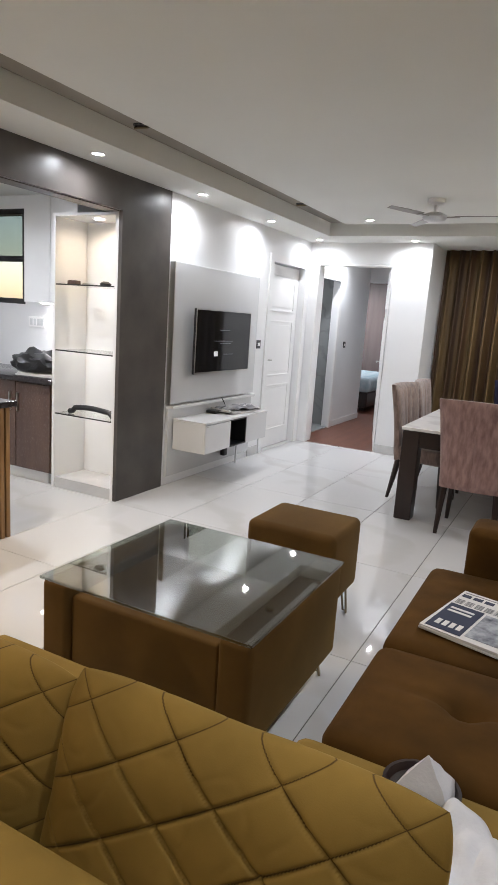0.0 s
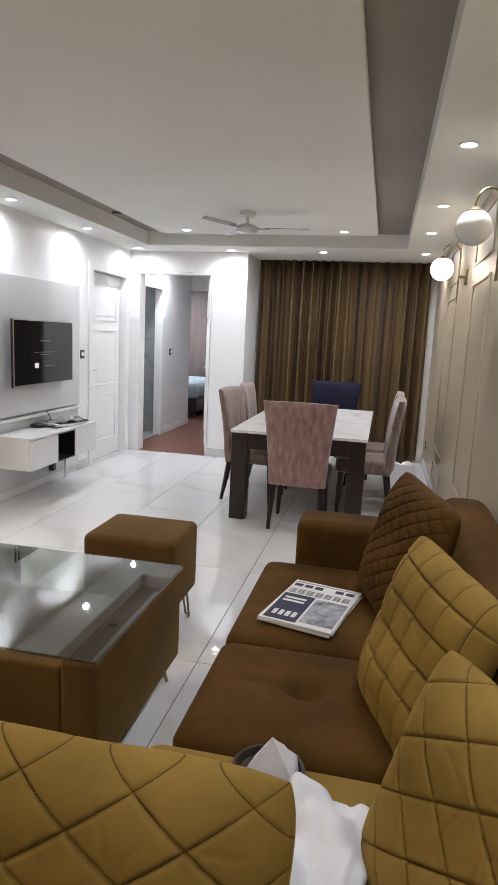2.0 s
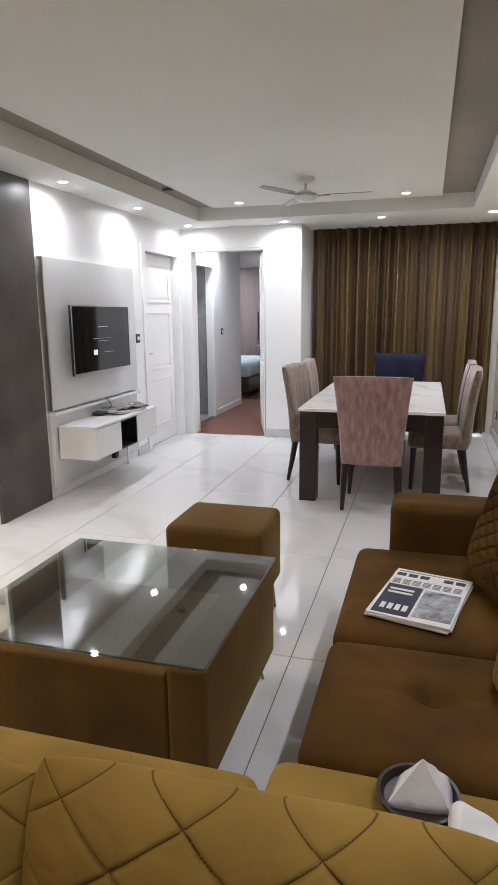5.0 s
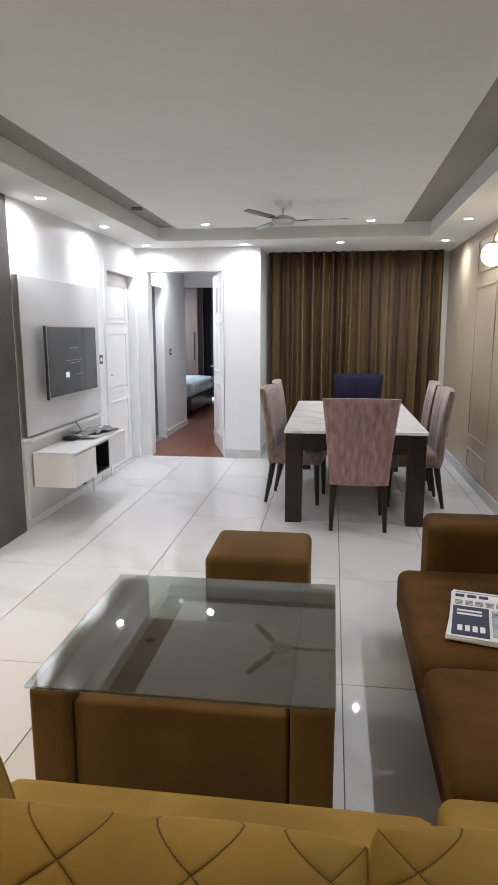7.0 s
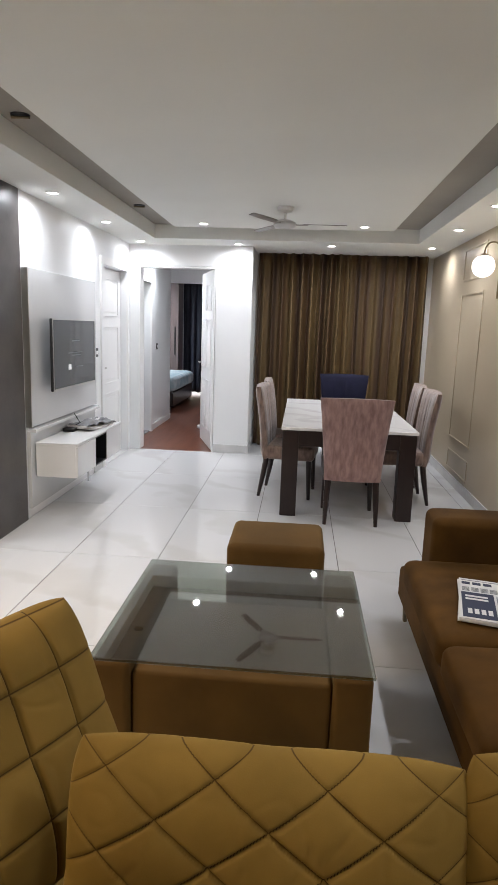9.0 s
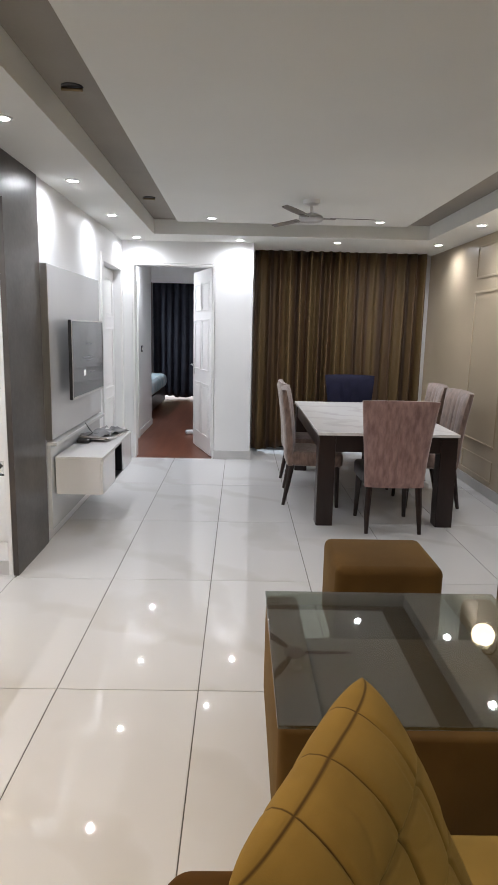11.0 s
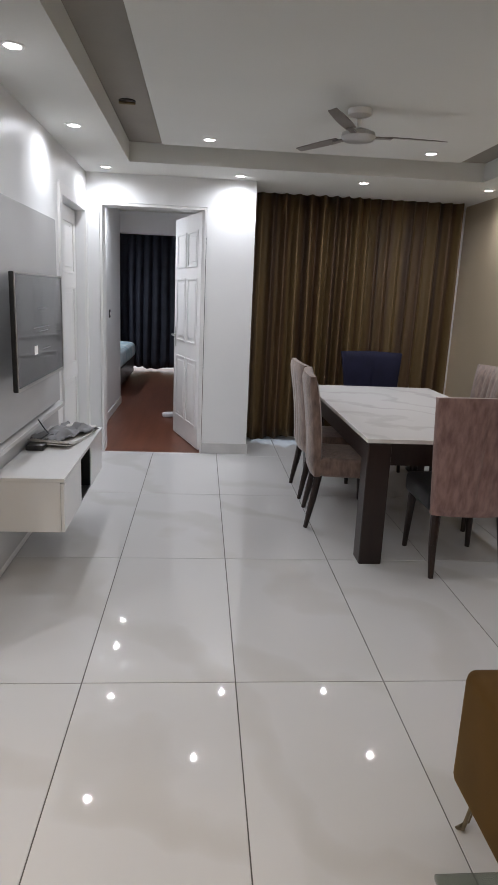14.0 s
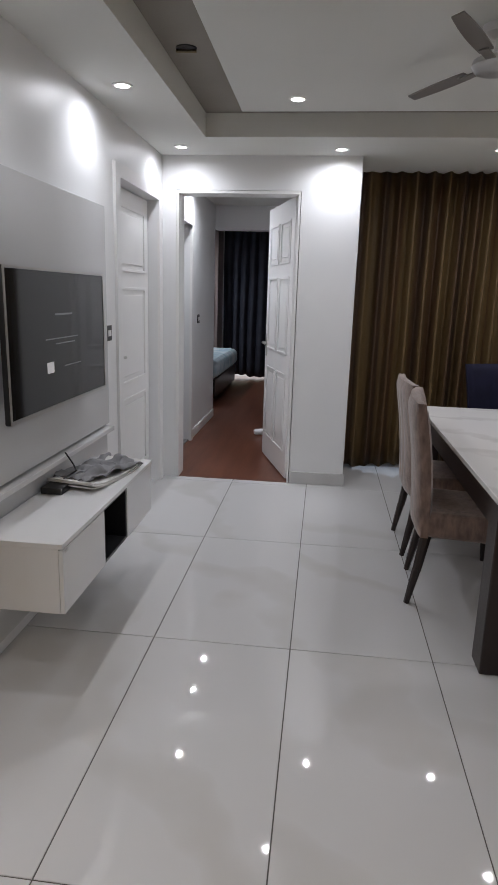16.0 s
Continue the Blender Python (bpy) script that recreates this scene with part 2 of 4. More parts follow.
# ---- builders ----
def bx(bm, x0, x1, y0, y1, z0, z1, bevel=0.0, segs=2):
    """Adds a box to bm, with its edges rounded."""
    made = bmesh.ops.create_cube(bm, size=1)["verts"]
    for v in made:
        v.co = Vector(((x0 + x1) / 2 + v.co.x * (x1 - x0), (y0 + y1) / 2 + v.co.y * (y1 - y0), (z0 + z1) / 2 + v.co.z * (z1 - z0)))
    if bevel:
        edges = {e for v in made for e in v.link_edges}
        bmesh.ops.bevel(bm, geom=list(edges), offset=bevel, segments=segs, profile=0.5, affect="EDGES")
    return bm


def box(x0, x1, y0, y1, z0, z1, bevel=0.0, segs=2):
    return bx(bmesh.new(), x0, x1, y0, y1, z0, z1, bevel, segs)


def rod(bm, a, b, r0, r1=None, n=12):
    a, b = Vector(a), Vector(b)
    made = bmesh.ops.create_cone(bm, cap_ends=True, segments=n, radius1=r0, radius2=r0 if r1 is None else r1, depth=(b - a).length)["verts"]
    m = Matrix.Translation((a + b) / 2) @ (b - a).to_track_quat("Z", "Y").to_matrix().to_4x4()
    for v in made:
        v.co = m @ v.co
    return bm


def tube(points, r, n=10):
    """A round bar along a row of points."""
    bm, rings = bmesh.new(), []
    pts = [Vector(p) for p in points]
    for i, p in enumerate(pts):
        d = (pts[min(i + 1, len(pts) - 1)] - pts[max(i - 1, 0)]).normalized()
        s = d.cross(Vector((0.31, 0.2, 0.93))).normalized()
        u = d.cross(s)
        rings.append([bm.verts.new(p + (s * math.cos(k * math.tau / n) + u * math.sin(k * math.tau / n)) * r) for k in range(n)])
    for a, b in zip(rings, rings[1:]):
        for k in range(n):
            bm.faces.new((a[k], a[(k + 1) % n], b[(k + 1) % n], b[k]))
    bm.faces.new(rings[0][::-1])
    bm.faces.new(rings[-1])
    return bm


def lathe(profile, n=28):
    """A turned shape from (radius, height) pairs."""
    bm = bmesh.new()
    rings = [[bm.verts.new((max(r, 1e-4) * math.cos(k * math.tau / n), max(r, 1e-4) * math.sin(k * math.tau / n), z)) for k in range(n)] for r, z in profile]
    for a, b in zip(rings, rings[1:]):
        for k in range(n):
            bm.faces.new((a[k], a[(k + 1) % n], b[(k + 1) % n], b[k]))
    return bm


def mesh_of(name, bm, mat, smooth=None):
    me = bpy.data.meshes.new(name)
    bmesh.ops.recalc_face_normals(bm, faces=bm.faces)
    bm.to_mesh(me)
    bm.free()
    me.materials.append(mat)
    if smooth is not None:
        me.shade_smooth()
        me.set_sharp_from_angle(angle=radians(smooth))
    return me


def part(name, bm, mat, parent, label="", smooth=20):
    ob = new(name, mesh_of(name, bm, mat, smooth))
    ob.parent = parent
    return tagged(ob, label)


def thing(name, m, label, category, group=""):
    ob = new(name)
    ob.matrix_world = m
    return tagged(ob, label, category, group)


def single(name, bm, mat, label, category, group="", m=None, smooth=28):
    ob = new(name, mesh_of(name, bm, mat, smooth))
    if m is not None:
        ob.matrix_world = m
    return tagged(ob, label, category, group)


def setting(name, bm, mat, label="", smooth=20):
    return tagged(new(name, mesh_of(name, bm, mat, smooth)), label, kind="structure")


def boxes(*rows):
    bm = bmesh.new()
    for r in rows:
        bx(bm, *r)
    return bm


# ---- the large structure ----
WX, EX, NY, SOF, TOP, SY = -2.90, 0.82, 7.74, 2.475, 2.62, -1.7

setting("wall_west", boxes((WX - 0.15, WX, 4.74, 6.70, 0, 2.8), (WX - 0.15, WX, 7.60, NY + 0.16, 0, 2.8), (WX - 0.15, WX, 6.70, 7.60, 2.14, 2.8), (WX - 0.15, WX, SY, 1.0, 0, 2.8)), PAINT, "white painted living room wall")
setting("wall_north", boxes((WX, -2.79, NY, NY + 0.16, 0, 2.8), (-1.85, -1.42, NY, NY + 0.16, 0, 2.8), (-2.79, -1.85, NY, NY + 0.16, 2.235, 2.8), (-1.57, -1.42, NY + 0.16, 8.55, 0, 2.8)), PAINT, "white wall with the bedroom doorway")
setting("wall_window", boxes((-1.57, -1.36, 8.55, 8.70, 0, 2.8), (0.72, 0.97, 8.55, 8.70, 0, 2.8), (-1.36, 0.72, 8.55, 8.70, 2.36, 2.8)), PAINT, "white wall round the balcony window")
setting("wall_east", box(EX, EX + 0.15, SY, 8.55, 0, 2.8), TAUPE, "taupe satin painted feature wall")
setting("wall_south", box(WX - 0.15, EX + 0.15, SY - 0.15, SY, 0, 2.8), PAINT, "plain white wall")
setting("ceiling", box(-2.20, 0.085, -1.0, 6.955, 2.56, 2.60, 0.006), CEIL, "off-white lowered ceiling panel")
setting("ceiling_band", boxes((WX, EX, SY, 8.55, TOP, TOP + 0.1)), BAND, "taupe recessed band round the ceiling panel")
setting("ceiling_soffit", boxes((WX, -2.468, SY, 8.55, SOF, TOP - 0.001), (0.387, EX, SY, 8.55, SOF, TOP - 0.001), (-2.468, 0.387, 7.20, 8.55, SOF, TOP - 0.001), (-2.468, 0.387, SY, -1.25, SOF, TOP - 0.001)), CEIL, "white dropped soffit with downlights")
setting("baseboard_north", boxes((-1.85, -1.408, NY - 0.012, NY, 0.002, 0.10), (-1.42, -1.408, NY, 8.53, 0.002, 0.10)), SKIRT)
setting("baseboard_east", box(EX - 0.012, EX, SY, 8.54, 0.002, 0.10), SKIRT)
setting("baseboard_west", box(WX, WX + 0.012, 6.36, 6.60, 0.002, 0.10), SKIRT)

# balcony window behind the curtains
win = setting("window_1", boxes((-1.36, -1.30, 8.58, 8.66, 0.0, 2.36), (0.66, 0.72, 8.58, 8.66, 0, 2.36), (-1.30, 0.66, 8.58, 8.66, 2.30, 2.36), (-1.30, 0.66, 8.58, 8.66, 0.0, 0.04), (-0.35, -0.29, 8.58, 8.66, 0.04, 2.30)), BLACKP, "dark sliding balcony window")
for a, b in ((-1.30, -0.35), (-0.29, 0.66)):
    g = part("pane", box(a, b, 8.615, 8.622, 0.04, 2.30), CLEAR, win)
    g.visible_shadow = False

# bedroom beyond the doorway
setting("floor_bedroom", boxes((-6.2, -1.57, NY + 0.01, 14.4, -0.1, 0.0)), REDWOOD, "red-brown wooden bedroom floor")
setting("wall_passage", boxes((-3.05, -2.95, NY + 0.16, 8.02, 0, 2.7), (-3.05, -2.95, 9.02, 10.40, 0, 2.7), (-3.05, -2.95, 8.02, 9.02, 2.12, 2.7)), PAINT, "white passage wall with the bathroom doorway")
setting("wall_bedroom_east", box(-1.57, -1.45, 8.70, 14.4, 0, 2.7), PAINT)
setting("wall_bedroom_north", boxes((-6.2, -3.3, 14.2, 14.35, 0, 2.7), (-1.75, -1.57, 14.2, 14.35, 0, 2.7), (-3.3, -1.75, 14.2, 14.35, 2.3, 2.7)), PAINT)
setting("floor_balcony", boxes((-1.45, 0.97, 8.70, 10.0, -0.1, -0.004), (-6.0, -1.0, 14.41, 15.6, -0.1, -0.004)), SKIRT, "pale balcony floor")
setting("wall_bedroom_west", box(-6.3, -6.2, 9.25, 14.35, 0, 2.7), PAINT)
setting("wall_bedroom_south", box(-6.2, -3.05, 10.25, 10.40, 0, 2.7), PAINT)
setting("ceiling_bedroom", box(-6.3, -1.45, NY + 0.16, 14.35, 2.60, 2.7), CEIL)
setting("ceiling_passage", box(-2.95, -1.57, NY + 0.161, 10.40, SOF, 2.599), CEIL, "white lowered passage ceiling")
setting("beam_bedroom", box(-2.95, -1.57, 10.40, 10.58, 2.21, 2.60), PAINT, "white dropped beam")
setting("baseboard_passage", box(-2.95, -2.938, 9.10, 10.40, 0.002, 0.09), DOORW)
setting("wall_bath", boxes((-4.5, -4.4, 7.9, 9.3, 0, 2.6), (-4.4, -3.05, 9.15, 9.25, 0, 2.6), (-4.4, -3.05, 7.74, 7.84, 0, 2.6)), BATHT, "grey tiled bathroom wall")
setting("ceiling_bath", box(-4.5, -3.05, 7.74, 9.25, 2.5, 2.6), CEIL)
setting("floor_bath", box(-4.4, -2.96, 7.84, 9.15, -0.02, 0.012), BATHT)
setting("trim_bath", boxes((-2.95, -2.925, 7.96, 8.04, 0.002, 2.18), (-2.95, -2.925, 9.0, 9.08, 0.002, 2.18), (-2.95, -2.925, 8.04, 9.0, 2.11, 2.18)), DOORW, "white bathroom door frame")

# kitchen behind the portal
setting("wall_kitchen_north", boxes((-6.0, WX - 0.15, 4.77, 4.9, 0, 1.50), (-6.0, -5.25, 4.77, 4.9, 1.5, 2.7), (-4.58, WX - 0.15, 4.77, 4.9, 1.5, 2.7), (-5.25, -4.58, 4.77, 4.9, 2.38, 2.7)), GLOSSW, "white glossy kitchen wall")
setting("wall_kitchen_west", box(-6.1, -6.0, 0.9, 4.9, 0, 2.7), PAINT)
setting("wall_kitchen_south", box(-6.0, WX - 0.15, 0.9, 1.0, 0, 2.7), PAINT)
setting("ceiling_kitchen", box(-6.1, WX - 0.15, 0.9, 4.9, 2.5, 2.6), CEIL)
kw = setting("window_2", boxes((-5.25, -5.20, 4.78, 4.88, 1.5, 2.38), (-4.63, -4.58, 4.78, 4.88, 1.5, 2.38), (-5.20, -4.63, 4.78, 4.88, 1.5, 1.55), (-5.20, -4.63, 4.78, 4.88, 2.33, 2.38), (-5.20, -4.63, 4.79, 4.87, 1.9, 1.95)), BLACKP, "dark framed kitchen window")
part("pane", box(-5.20, -4.63, 4.82, 4.826, 1.55, 1.90), CLEAR, kw).visible_shadow = False
part("pane", box(-5.20, -4.63, 4.82, 4.826, 1.95, 2.33), SMOKE, kw, "dark tinted upper pane").visible_shadow = False
portal = setting("trim_portal", boxes((WX - 0.02, WX + 0.012, 4.12, 4.735, 0, SOF - 0.002), (WX - 0.02, WX + 0.012, 1.0, 4.12, 2.22, SOF - 0.002), (WX - 0.15, WX - 0.021, 1.0, 4.12, 2.215, 2.8)), PORTAL, "dark laminate portal to the kitchen")


# ---- living room things ----
def downlight(x, y, z, lit=True, watts=None, colour=COOL):
    d = thing("downlight", pose(x, y, z), "round recessed LED downlight, lit" if lit else "dark unlit recessed spotlight", "downlight", "ceiling downlights" if lit else "unlit spotlights")
    part("ring", lathe([(0.035, 0.0), (0.037, -0.006), (0.05, -0.005), (0.052, 0.0)]), DOORW if lit else BLACKP, d, smooth=45)
    part("diffuser" if lit else "socket", lathe([(0.0, -0.003), (0.035, -0.003), (0.036, 0.0)]), LED if lit else BLACKP, d)
    if not lit:
        part("lamp_head", rod(bmesh.new(), (-0.05, 0, -0.012), (0.05, 0, -0.014), 0.008), BRASS, d, smooth=45)
    if lit:
        spot(x, y, z - 0.012, DOWN_W if watts is None else watts, colour)


# unseen downlights, set warm and strong for the warm glow at near left
for y in (-0.2, 1.1, 2.35):
    downlight(-2.69, y, SOF, True, 72, WARM)
for y in (3.62, 4.88, 6.16, 7.47):
    downlight(-2.69, y, SOF)
for x in (-1.58, -0.52, 0.59):
    downlight(x, 7.53, SOF)
# the one at y=-0.2 is unseen, added to light the near end
for y in (-0.2, 1.08, 2.35):
    downlight(0.56, y, SOF, True, 39)
for y in (3.66, 5.06, 6.2):
    downlight(0.56, y, SOF)
for x, y in ((-1.85, 6.70), (-0.24, 6.70)):
    downlight(x, y, 2.56)
for y in (1.1, 3.63, 6.12):
    downlight(-2.36, y, TOP, False)
# unseen kitchen downlights, added to brighten the room behind the portal
for x, y in ((-3.6, 3.4), (-4.6, 3.4), (-3.6, 2.0)):
    downlight(x, y, 2.5, True, 65)
for y in (8.39, 8.96):
    downlight(-2.755, y, SOF, True, 62)
# unseen bedroom lamp, added out of sight to fill the room with light
downlight(-4.1, 12.6, 2.6, True, 210)
# unseen bathroom lamp, added to light its doorway
downlight(-3.7, 8.5, 2.5, True, 28)


def curtain(name, x0, x1, y, z0, z1, mat, label, pitch, amp, seed):
    rnd = random.Random(seed)
    ph = [rnd.uniform(0, 6.28) for _ in range(6)]
    nx, nz, bm = int((x1 - x0) / 0.009), 14, bmesh.new()
    grid = []
    for j in range(nz + 1):
        w = j / nz
        row = []
        for i in range(nx + 1):
            x = x0 + (x1 - x0) * i / nx
            a = x / pitch * math.tau + 0.9 * math.sin(x * 5.1 + ph[0]) + 0.25 * math.sin(w * 2.4 + x * 3 + ph[1])
            d = amp * (math.sin(a) + 0.25 * math.sin(2 * a + ph[2])) * (0.75 + 0.35 * math.sin(x * 3.7 + ph[3])) * (0.85 + 0.3 * (1 - w))
            hem = (0.018 * math.sin(x * 9 + ph[4]) + 0.008 * math.sin(x * 31)) * (1 - w) ** 6
            row.append(bm.verts.new((x - x0 + 0.012 * math.sin(w * 3 + x * 7 + ph[5]) * (1 - w), d, z0 + hem + (z1 - z0) * w)))
        grid.append(row)
    for a, b in zip(grid, grid[1:]):
        for i in range(nx):
            bm.faces.new((a[i], a[i + 1], b[i + 1], b[i]))
    ob = single(name, bm, mat, label, "curtain", m=pose(x0, y, 0), smooth=180)
    s = ob.modifiers.new("thickness", "SOLIDIFY")
    s.thickness = 0.004
    return ob


curtain("curtain", -1.385, -0.30, 8.32, 0.038, SOF - 0.003, CURT, "gold and brown striped floor-length satin curtain, drawn", 0.115, 0.056, 3)
curtain("curtain", -0.33, 0.725, 8.34, 0.03, SOF - 0.003, CURT, "gold and brown striped floor-length satin curtain, drawn", 0.115, 0.056, 8)
curtain("curtain", -3.42, -1.62, 14.05, 0.05, 2.55, BCURT, "dark charcoal bedroom curtain, drawn over bright window", 0.15, 0.04, 5)


def moulding(y0, y1, z0, z1):
    bm, w = bmesh.new(), 0.022
    for r in ((y0, y1, z0, z0 + w), (y0, y1, z1 - w, z1), (y0, y0 + w, z0 + w, z1 - w), (y1 - w, y1, z0 + w, z1 - w)):
        bx(bm, EX - 0.010, EX, *r, 0.004)
    return bm


for y0, y1 in ((2.45, 3.22), (4.30, 5.08), (6.13, 6.92)):
    for z0, z1 in ((0.14, 0.35), (0.47, 1.95), (2.07, 2.39)):
        setting("trim_panel", moulding(y0, y1, z0, z1), TAUPE, "raised rectangular wall moulding")


def sconce(y, lit):
    s = thing("wall_sconce", pose(EX, y, 2.04), "curved brass wall sconce with " + ("lit" if lit else "unlit") + " opal globe", "wall lamp", "globe sconces")
    part("wall_plate", box(-0.02, 0, -0.03, 0.03, -0.06, 0.06, 0.006), BRASS, s)
    part("bracket", rod(bmesh.new(), (-0.02, 0, 0), (-0.07, 0, 0), 0.012), BRASS, s, smooth=45)
    pts = [(-0.065, 0, -0.2), (-0.065, 0, 0.17)] + [(-0.13 + 0.065 * math.cos(a * math.pi / 8), 0, 0.17 + 0.075 * math.sin(a * math.pi / 8)) for a in range(1, 9)] + [(-0.195, 0, 0.14)]
    part("rod", tube(pts, 0.007), BRASS, s, smooth=45)
    c = part("cap", lathe([(0.012, 0.155), (0.02, 0.15), (0.045, 0.135), (0.047, 0.12), (0.0, 0.12)]), BRASS, s, smooth=45)
    c.location = (-0.195, 0, 0)
    g = part("globe", lathe([(0.088 * math.sin(a * math.pi / 20), 0.055 - 0.088 * math.cos(a * math.pi / 20)) for a in range(21)]), OPALON if lit else OPALOFF, s, smooth=180)
    g.location = (-0.195, 0, 0)
    if lit:
        lamp = bpy.data.lights.new("sconce_lamp", "POINT")
        lamp.energy, lamp.color, lamp.shadow_soft_size = 7, WARM, 0.095
        new("sconce_lamp", lamp).matrix_world = pose(EX - 0.195, y, 2.095)


sconce(3.70, False)
sconce(5.52, True)

# ceiling fan
fan = thing("ceiling_fan", pose(-1.0, 5.76, 2.56), "dark bronze three-blade ceiling fan at rest", "fan")
part("canopy", lathe([(0.0, 0.0), (0.07, 0.0), (0.065, -0.03), (0.02, -0.045), (0.0, -0.045)]), DOORW, fan, smooth=45)
part("downrod", rod(bmesh.new(), (0, 0, -0.03), (0, 0, -0.12), 0.013), DOORW, fan, smooth=45)
part("motor", lathe([(0.0, -0.10), (0.05, -0.105), (0.095, -0.125), (0.10, -0.145), (0.085, -0.165), (0.03, -0.175), (0.0, -0.176)]), FANG, fan, "silver-grey motor", smooth=45)
for k in range(3):
    a = radians(2 + 120 * k)
    bm = bmesh.new()
    rows = []
    for i in range(9):
        u = i / 8
        r, w = 0.16 + 0.37 * u, 0.027 + 0.008 * math.sin(u * math.pi) - 0.006 * u
        rows.append([bm.verts.new((r, s * w, -0.138 + s * 0.005 + q)) for s in (-1, 1) for q in (0, 0.005)])
    for p, q in zip(rows, rows[1:]):
        for i, j in ((0, 1), (1, 3), (3, 2), (2, 0)):
            bm.faces.new((p[i], p[j], q[j], q[i]))
    bm.faces.new([rows[0][i] for i in (0, 1, 3, 2)])
    bm.faces.new([rows[-1][i] for i in (0, 2, 3, 1)])
    bl = part("blade", bm, FANM, fan)
    bl.rotation_euler = (0, 0, a)
    ir = part("blade_iron", box(0.08, 0.2, -0.02, 0.02, -0.146, -0.139, 0.002), FANM, fan)
    ir.rotation_euler = (0, 0, a)


# doors
def panel_door(name, width, height, m, label, panels, handle_x):
    d = tagged(new(name), label, kind="structure")
    d.matrix_world = m
    bm = boxes((0, width, -0.018, 0.018, 0, height))
    part("leaf", bm, DOORW, d)
    for x0, x1, z0, z1 in panels:
        for sgn in (-1, 1):
            b2, w = bmesh.new(), 0.02
            for r in ((x0, x1, z0, z0 + w), (x0, x1, z1 - w, z1), (x0, x0 + w, z0 + w, z1 - w), (x1 - w, x1, z0 + w, z1 - w)):
                y0, y1 = sorted((sgn * 0.018, sgn * 0.028))
                bx(b2, r[0], r[1], y0, y1, r[2], r[3], 0.004)
            y0, y1 = sorted((sgn * 0.018, sgn * 0.024))
            bx(b2, x0 + 0.05, x1 - 0.05, y0, y1, z0 + 0.05, z1 - 0.05, 0.005)
            part("door_panel", b2, DOORW, d)
    h = part("door_handle", boxes((handle_x - 0.02, handle_x + 0.02, -0.024, 0.024, 0.93, 1.13, 0.004)), STEEL, d, "steel lever handle")
    sgn = 1 if handle_x < width / 2 else -1
    for q in (-1, 1):
        part("lever", tube([(handle_x, q * 0.02, 1.05), (handle_x, q * 0.06, 1.05), (handle_x + sgn * 0.11, q * 0.062, 1.045)], 0.009), STEEL, h, smooth=45)
    return d


PAN = [(0.10, 0.42, 0.2, 0.85), (0.48, 0.80, 0.2, 0.85), (0.10, 0.42, 1.0, 1.62), (0.48, 0.80, 1.0, 1.62), (0.10, 0.42, 1.72, 2.05), (0.48, 0.80, 1.72, 2.05)]
panel_door("door_1", 0.9, 2.20, pose(-1.875, 7.83, 0.012, 0, 0, 107.5), "white panelled bedroom door standing open", PAN, 0.84)
panel_door("door_2", 0.88, 2.12, pose(WX - 0.09, 6.71, 0.01, 0, 0, 90), "white panelled door, closed", [(0.1, 0.78, 0.2, 0.75), (0.1, 0.78, 0.85, 1.5), (0.1, 0.78, 1.6, 2.02)], 0.07)
setting("trim_door", boxes((WX, WX + 0.018, 6.61, 6.70, 0.002, 2.22), (WX, WX + 0.018, 7.60, 7.69, 0.002, 2.22), (WX, WX + 0.018, 6.70, 7.60, 2.14, 2.22)), DOORW, "white door frame")
setting("trim_threshold", box(WX - 0.15, WX, 6.70, 7.60, -0.004, 0.003), SKIRT)
setting("trim_bedroom_door", boxes((-2.785, -2.765, NY - 0.012, NY + 0.17, 0.002, 2.23), (-1.87, -1.855, NY - 0.012, NY + 0.17, 0.002, 2.23), (-2.765, -1.87, NY - 0.012, NY + 0.17, 2.21, 2.23)), DOORW, "white bedroom door lining")

# media wall
tvp = thing("tv_backboard", pose(WX, 4.78, 0), "pale grey glossy laminate media wall panel", "wall panel")
part("upper_board", box(0, 0.045, 0.0, 1.55, 0.73, 1.93, 0.004), PANELG, tvp)
part("lower_board", box(0, 0.03, 0.0, 1.55, 0.08, 0.69, 0.003), PANELG, tvp)
part("ledge", box(0, 0.075, 0.0, 1.55, 0.69, 0.715, 0.003), GLOSSW, tvp)
part("edge_strip", box(0.0, 0.05, -0.012, -0.001, 0.73, 1.93, 0.002), STEEL, tvp)
tv = thing("television", pose(-2.755, 4.976, 0.995, 0, 0, 0), "black flat-screen television with a dim menu, wall mounted", "television")
part("casing", box(-0.024, 0.0, 0.0, 1.012, -0.005, 0.57, 0.006), BLACKP, tv)
part("bezel", boxes((0, 0.004, 0.0, 1.012, -0.005, 0.012), (0, 0.004, 0.0, 1.012, 0.56, 0.57), (0, 0.004, 0.0, 0.01, 0.012, 0.56), (0, 0.004, 1.002, 1.012, 0.012, 0.56)), STEEL, tv, "thin silver bezel")
scr = part("screen", box(0.0, 0.002, 0.01, 1.002, 0.012, 0.56), SCREEN, tv)
part("wall_mount", box(-0.0995, -0.024, 0.3, 0.7, 0.12, 0.42), BLACKP, tv)
for y0, y1, z0, z1 in ((0.42, 0.60, 0.385, 0.392), (0.32, 0.66, 0.287, 0.291), (0.42, 0.62, 0.265, 0.269), (0.50, 0.68, 0.165, 0.169)):
    part("menu_line", box(0.002, 0.0032, y0, y1, z0, z1), SCRTXT, scr)
part("menu_icon", box(0.002, 0.0032, 0.325, 0.39, 0.15, 0.195, 0.0004), glowing("menu_icon_light", (0.75, 0.75, 0.74), 0.5), scr)

